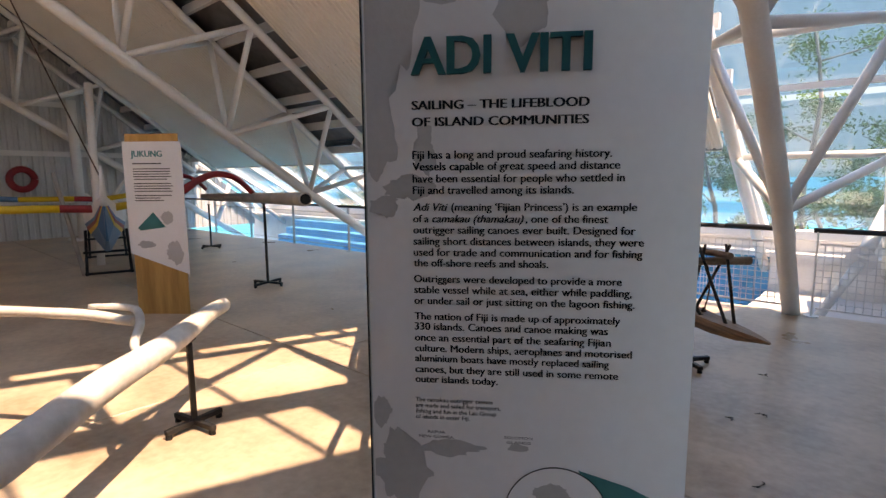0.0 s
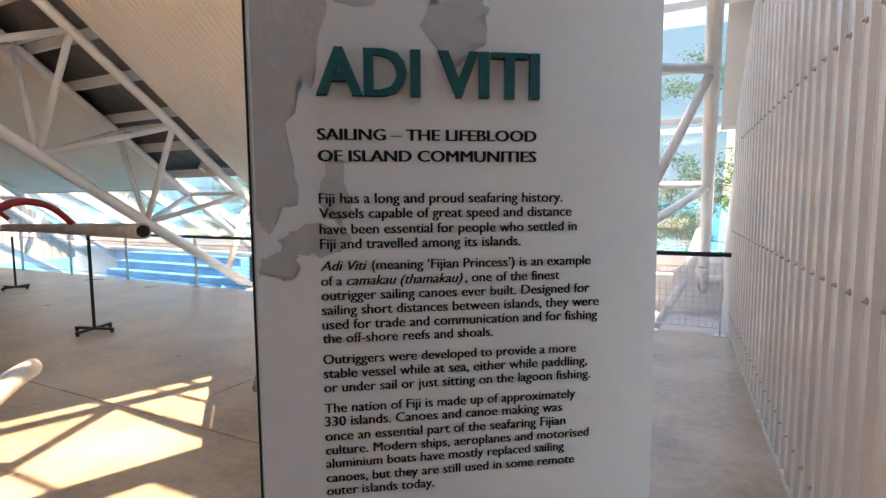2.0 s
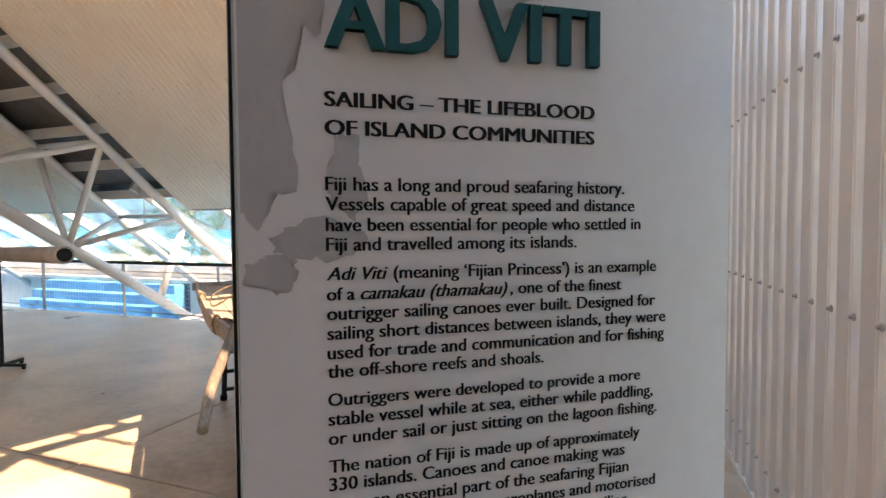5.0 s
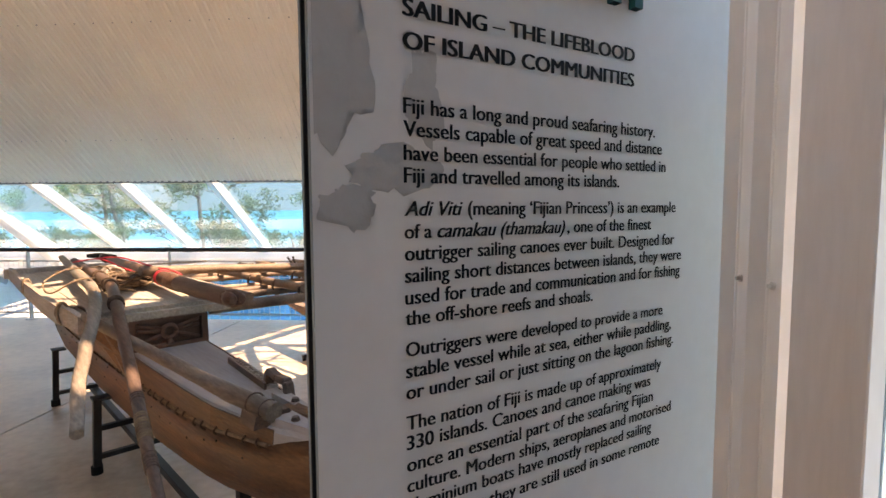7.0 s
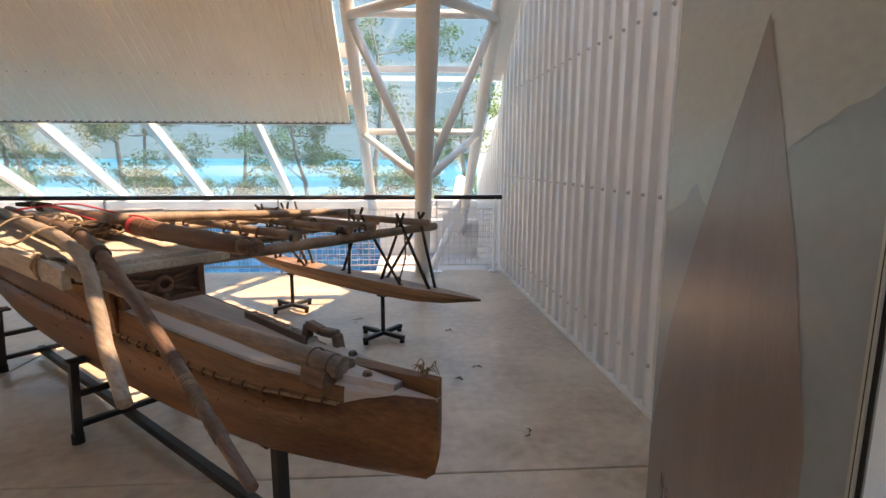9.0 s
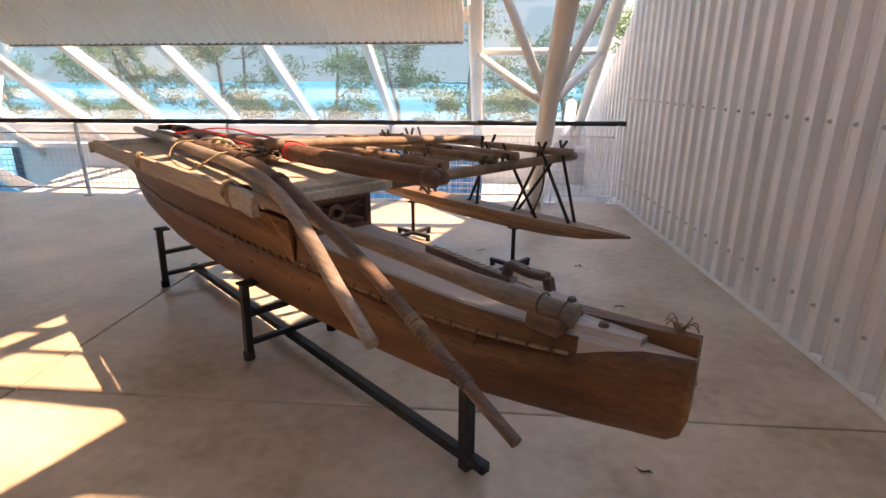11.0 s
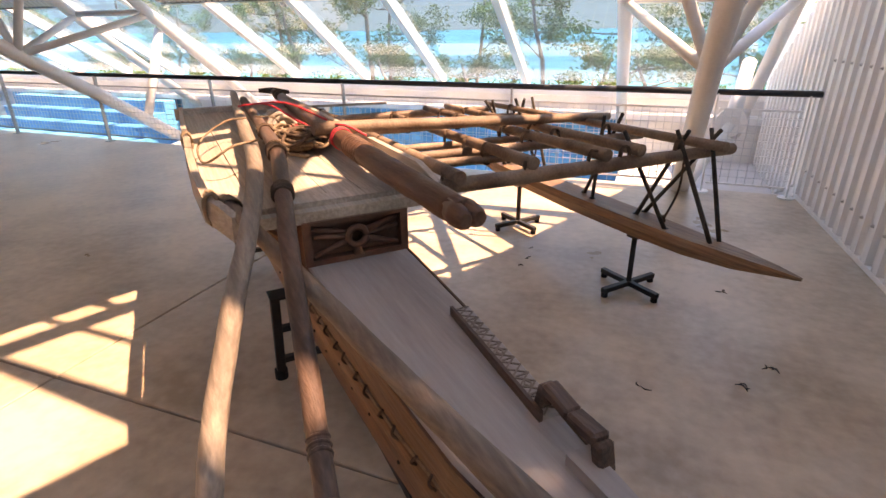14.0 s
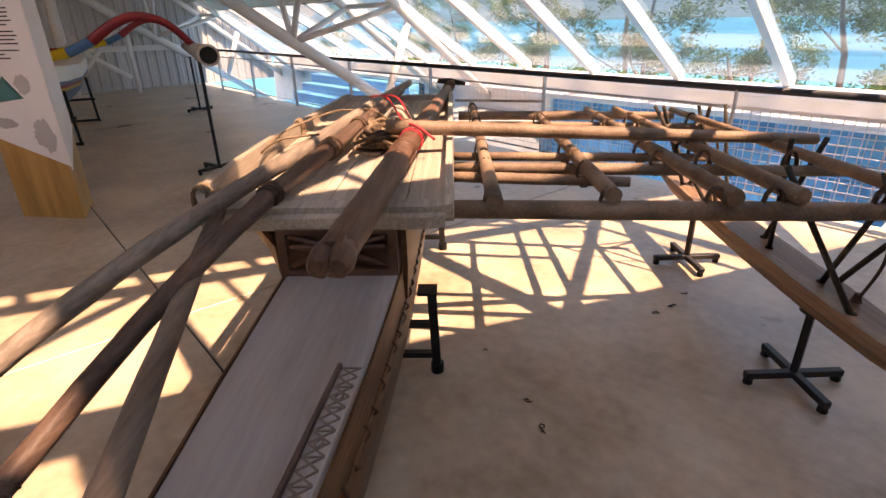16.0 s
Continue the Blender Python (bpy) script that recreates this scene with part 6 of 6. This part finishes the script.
# ---- outside ----
bm = B()
N = 40
gv = {}
for i in range(N + 1):
    for k in range(N + 1):
        x, y = -90 + 180 * i / N, -40 + 120 * k / N
        z = -1.9 - 0.02 * max(0, y - 10) - 0.30 * max(0, y - 15) if x < 1.2 or y > 12 else -0.05
        z += 0.25 * noise.noise(Vector((x * 0.15, y * 0.15, 0))) if y > 12 else 0
        gv[i, k] = bm.verts.new((x, y, max(z, -14)))
for i in range(N):
    for k in range(N):
        bm.faces.new((gv[i, k], gv[i + 1, k], gv[i + 1, k + 1], gv[i, k + 1]))
tagged(part("ground", bm, "ground", smooth=True), "dry leafy sloping ground outside the glass", "ground", kind="structure")
bm = B()
bm.faces.new([bm.verts.new(p) for p in ((-2500, 20, -5.0), (2500, 20, -5.0), (2500, 2600, -5.0), (-2500, 2600, -5.0))])
tagged(part("water", bm, "sea"), "turquoise sea reaching the horizon", "sea", kind="structure")
# far glowing sheet, sky brightness and haze put into its colour
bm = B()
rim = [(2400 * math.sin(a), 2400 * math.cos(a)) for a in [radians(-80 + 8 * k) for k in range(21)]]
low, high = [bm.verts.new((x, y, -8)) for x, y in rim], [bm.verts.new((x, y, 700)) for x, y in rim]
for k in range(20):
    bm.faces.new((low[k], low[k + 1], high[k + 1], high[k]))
tagged(part("backdrop", bm, "haze"), "glowing sheet coloured as pale blue hazy sky over the sea horizon", "sky", kind="structure")
bm = B()
box(bm, (1.15, -40, -0.4), (60, 11.9, -0.02))
tagged(part("ground_east", bm, "gravel"), "pale dry gravel ground beside the hall", "ground", kind="structure")
kerb = B()
KP, KD, KN = Vector((5.05, 6.25, 0)), Vector((0.55, -0.835, 0)), Vector((0.835, 0.55, 0))
bar(kerb, KP - KD * 4 + KN * 0.2 + Vector((0, 0, 0.16)), KP + KD * 10 + KN * 0.2 + Vector((0, 0, 0.16)), 0.42, 0.10, bevel=0.015)
bar(kerb, KP - KD * 4 + KN * 0.28 + Vector((0, 0, 0.05)), KP + KD * 10 + KN * 0.28 + Vector((0, 0, 0.05)), 0.22, 0.14)
tagged(part("kerb", kerb, "kerb"), "pale concrete kerb overhanging the gravel", "kerb", kind="structure")


def tree_parts(seed, height, spread, leaves, lean=0.0, leaf="leaf", size=0.16):
    rnd = random.Random(seed)
    t = thing("tree", (0, 0, 0), "slender coastal tree with thin leafy crown", "tree", "coastal trees")
    bm = B()
    trunk = [Vector((lean * k / 8 + 0.12 * math.sin(k * 1.3 + seed), 0.1 * math.cos(k * 1.1 + seed), height * 0.8 * k / 8)) for k in range(9)]
    trunk[0].x = trunk[0].y = 0
    tube(bm, trunk, [0.11, 0.085, 0.06, 0.03], 9, 0.15)
    tips = [trunk[-1]]
    for k in range(7):
        f = rnd.uniform(0.35, 0.98)
        p = trunk[int(f * 8)]
        a = rnd.uniform(0, 6.28)
        ln = spread * rnd.uniform(0.5, 1.1)
        q = p + Vector((math.cos(a) * ln, math.sin(a) * ln, ln * rnd.uniform(0.1, 0.8)))
        mid = (p + q) / 2 + Vector((rnd.uniform(-.2, .2), rnd.uniform(-.2, .2), -0.1))
        limb = smooth_path([p, mid, q], 4)
        tube(bm, limb, [0.03, 0.018, 0.007], 6)
        for i in range(6):
            p0 = limb[rnd.randint(len(limb) // 3, len(limb) - 1)]
            p1 = p0 + Vector((rnd.gauss(0, 0.3), rnd.gauss(0, 0.3), rnd.gauss(0.05, 0.22))) * spread * 0.6
            tube(bm, [p0, (p0 + p1) / 2 + Vector((0, 0, 0.04)), p1], [0.009, 0.004], 4)
            tips += [p1, p0.lerp(p1, 0.6)]
    part("trunk", bm, "bark", t, smooth=True)
    verts, faces = [], []
    for k in range(leaves):
        p = rnd.choice(tips) + Vector((rnd.gauss(0, spread * 0.085), rnd.gauss(0, spread * 0.085), rnd.gauss(0, spread * 0.06)))
        d = Vector((rnd.gauss(0, 1), rnd.gauss(0, 1), rnd.gauss(0, 0.7))).normalized()
        e = d.cross(Vector((rnd.gauss(0, 1), rnd.gauss(0, 1), rnd.gauss(0, 1)))).normalized()
        s = size * rnd.uniform(0.6, 1.3)
        i = len(verts)
        verts += [tuple(p - d * s), tuple(p + e * s * 0.35), tuple(p + d * s), tuple(p - e * s * 0.35)]
        faces.append((i, i + 1, i + 2, i + 3))
    me = bpy.data.meshes.new("crown")
    me.from_pydata(verts, [], faces)
    me.materials.append(M[leaf])
    cr = new("crown", me)
    cr.parent = t
    return t


protos = [tree_parts(1, 8.5, 2.0, 5200, 0.6, size=0.065), tree_parts(2, 7.0, 1.7, 4600, -0.4, "leaf_dry", 0.06), tree_parts(3, 10.0, 2.3, 6000, 0.2, size=0.065), tree_parts(4, 4.0, 1.5, 4800, 0.5, "leaf", 0.06)]
SPOTS = [(-3.6, 17, 1), (-6.4, 19, 0), (-1.4, 16.5, 2), (1.6, 18, 0), (-9.6, 18, 2), (-13.5, 18, 0), (-17, 18, 1), (-22, 19, 2), (-7.6, 15.8, 3), (3.9, 18, 2), (-13, 16, 3), (-3.0, 18, 3), (0.4, 19, 3), (-27, 18, 0), (-5.2, 16, 3), (-10.5, 15.4, 3), (-16, 15.6, 3), (-19.5, 16, 3), (-0.8, 15.2, 3), (2.6, 15.6, 3), (-8.6, 17, 1), (-11.6, 16.6, 1), (-2.2, 14.6, 3)]
used = set()
for k, (x, y, p) in enumerate(SPOTS):
    z = -1.9 - 0.02 * (y - 10) - 0.30 * max(0, y - 15)
    m = pose(x, y, z - 0.1, 0, 0, k * 67)
    if p in used:
        copy_thing(protos[p], m)
    else:
        used.add(p)
        protos[p].matrix_basis = m


def palm(height, seed):
    rnd = random.Random(seed)
    t = thing("palm_tree", (0, 0, 0), "tall palm tree with drooping fronds", "palm tree", "palms by the gravel")
    bm = B()
    tube(bm, [Vector((0.3 * math.sin(k / 8 * 1.5), 0.1 * k / 8, height * k / 8)) for k in range(9)], [0.09, 0.07, 0.06], 9, 0.1)
    part("trunk", bm, "bark", t, smooth=True)
    top = Vector((0.3 * math.sin(1.5), 0.1, height))
    for k in range(13):
        a = k * 2.4 + rnd.uniform(-.2, .2)
        up = rnd.uniform(0.2, 0.9)
        d = Vector((math.cos(a), math.sin(a), 0))
        side = Vector((-d.y, d.x, 0))
        verts, faces = [], []
        for i in range(22):
            f = i / 21
            p = top + d * (1.15 * f) + Vector((0, 0, up * f * 1.1 - 1.15 * f * f))
            for sg in (-1, 1):
                ln = 0.3 * math.sin(math.pi * min(0.97, 0.12 + f * 0.9))
                q = p + side * (sg * ln) + d * 0.14 + Vector((0, 0, -ln * 0.7))
                n0 = len(verts)
                verts += [tuple(p), tuple(p + d * 0.05), tuple(q)]
                faces.append((n0, n0 + 1, n0 + 2))
        me = bpy.data.meshes.new("frond")
        me.from_pydata(verts, [], faces)
        me.materials.append(M["palm_leaf"])
        fr = new("frond", me)
        fr.parent = t
    return t


palm_a = palm(2.75, 5)
palm_a.matrix_basis = pose(7.35, 9.3, -0.05)
copy_thing(palm_a, pose(9.3, 9.6, -0.05, 0, 0, 80))
copy_thing(palm_a, pose(8.3, 11.2, -0.05, 0, 0, 190))
shrub = thing("shrub", (0, 0, 0), "dense green shrub behind the kerb", "shrub", "shrubs behind the kerb")
rnd = random.Random(9)
verts, faces = [], []
for k in range(2200):
    a, r = rnd.uniform(0, 6.28), abs(rnd.gauss(0, 0.6))
    p = Vector((math.cos(a) * r, math.sin(a) * r, rnd.uniform(0.05, 1.5) * (1.1 - min(1, r / 1.7))))
    d = Vector((rnd.gauss(0, 1), rnd.gauss(0, 1), rnd.gauss(0, 0.6))).normalized()
    e = d.cross(Vector((rnd.gauss(0, 1), rnd.gauss(0, 1), rnd.gauss(0, 1)))).normalized()
    i, s = len(verts), rnd.uniform(0.05, 0.10)
    verts += [tuple(p - d * s), tuple(p + e * s * 0.45), tuple(p + d * s), tuple(p - e * s * 0.45)]
    faces.append((i, i + 1, i + 2, i + 3))
me = bpy.data.meshes.new("foliage")
me.from_pydata(verts, [], faces)
me.materials.append(M["leaf"])
fo = new("foliage", me)
fo.parent = shrub
bm = B()
for k in range(5):
    a = k * 1.3
    tube(bm, smooth_path([(0, 0, 0), (0.1 * math.cos(a), 0.1 * math.sin(a), 0.4), (0.4 * math.cos(a), 0.4 * math.sin(a), 0.9)], 3), [0.02, 0.008], 6)
part("stems", bm, "bark", shrub, smooth=True)
shrub_spots = [KP + KD * (-3.6 + 0.85 * i) + KN * (1.55 + 1.1 * row + 0.25 * math.sin(i * 2.3 + row)) for row in range(3) for i in range(9)]
shrub.matrix_basis = pose(shrub_spots[0].x, shrub_spots[0].y, -0.02)
for k, p in enumerate(shrub_spots[1:]):
    copy_thing(shrub, pose(p.x, p.y, -0.02, 0, 0, k * 77))
tape = thing("barrier_tape", tuple(KP + KN * 0.75 + Vector((0, 0, 0.6))), "red and white barrier tape strung along the kerb", "barrier tape")
for z in (0.56, 0.43):
    for k in range(50):
        a0 = -4 + 0.2 * k
        p = KP + KN * 0.75 + KD * a0 + Vector((0, 0, z + 0.03 * math.sin(a0 * 1.1)))
        bm = B()
        prism(bm, [p, p + KD * 0.2, p + KD * 0.2 + Vector((0, 0, 0.05)), p + Vector((0, 0, 0.05))], KN * 0.003)
        part("tape_stretch", bm, "tape_red" if k % 2 else "tape_white", tape)
for a0 in (-4, -1.0, 2.6, 6):
    p = KP + KN * 0.78 + KD * a0
    bm = B()
    tube(bm, [p - Vector((0, 0, 0.03)), p + Vector((0, 0, 0.68))], 0.013, 8)
    part("stake", bm, "galv", tape)
rnd = random.Random(21)
verts, faces = [], []
for k in range(900):
    g = rnd.randrange(9)
    cx, cy = 1.9 + 0.34 * g + 0.5 * math.sin(g * 4.1), 2.6 + 0.42 * g + 0.4 * math.cos(g * 3.3)
    p = Vector((cx + rnd.gauss(0, 0.13), cy + rnd.gauss(0, 0.10), -0.02))
    d = Vector((rnd.gauss(0, 1), rnd.gauss(0, 1), 0)).normalized()
    i = len(verts)
    verts += [tuple(p - d * 0.006), tuple(p + d * 0.006), tuple(p + Vector((d.y * 0.04, -d.x * 0.04, rnd.uniform(0.03, 0.09))))]
    faces.append((i, i + 1, i + 2))
me = bpy.data.meshes.new("weeds")
me.from_pydata(verts, [], faces)
me.materials.append(M["leaf"])
tagged(new("weeds", me), "small green weeds in the dry gravel", "weeds", kind="stuff")

# dry crumbs of leaf and twig on the floor
rnd = random.Random(33)
litter = B()
for x, y in ((-0.22, 4.02), (-0.66, 3.88), (-0.09, 4.26), (-1.52, 5.05), (-1.53, 5.39), (-1.50, 5.20), (-1.55, 3.90), (-0.21, 5.10), (-1.37, 3.79), (-1.95, 4.03), (-0.35, 2.6), (0.1, 3.3)):
    for k in range(rnd.choice((1, 2, 3))):
        a, r = rnd.uniform(0, 6.28), rnd.uniform(0.01, 0.028)
        p = Vector((x + rnd.uniform(-0.03, 0.03), y + rnd.uniform(-0.03, 0.03), 0.004))
        d = Vector((math.cos(a), math.sin(a), 0))
        tube(litter, smooth_path([p - d * r, p + Vector((-d.y, d.x, 0)) * r * 0.6 + Vector((0, 0, 0.003)), p + d * r], 3), [0.002, 0.004, 0.0015], 5)
tagged(part("litter", litter, "stick"), "dry crumbs of leaf and twig on the concrete", "litter", kind="stuff")

# pool wall tiles, those nearest the walk one by one
rest_v, rest_f = [], []
for i in range(80):
    for k in range(8):
        x, z = 0.6 - TILE * i, 0.21 - TILE * k
        if x > -1.0:
            continue
        if i < 44:
            ob = new("tile", tile_mesh)
            ob.parent = pool
            ob.location = Vector((x, 10.208, z)) - pool.location
        else:
            n0, h = len(rest_v), TILE / 2 - 0.007
            rest_v += [(x - h, 10.198, z - h), (x + h, 10.198, z - h), (x + h, 10.198, z + h), (x - h, 10.198, z + h)]
            rest_f.append((n0, n0 + 1, n0 + 2, n0 + 3))
me = bpy.data.meshes.new("far_tiles")
me.from_pydata(rest_v, [], rest_f)
me.materials.append(M["tile"])
ob = new("far_tiles", me)
ob.parent = pool
ob.location = -pool.location
tagged(ob, kind="stuff")
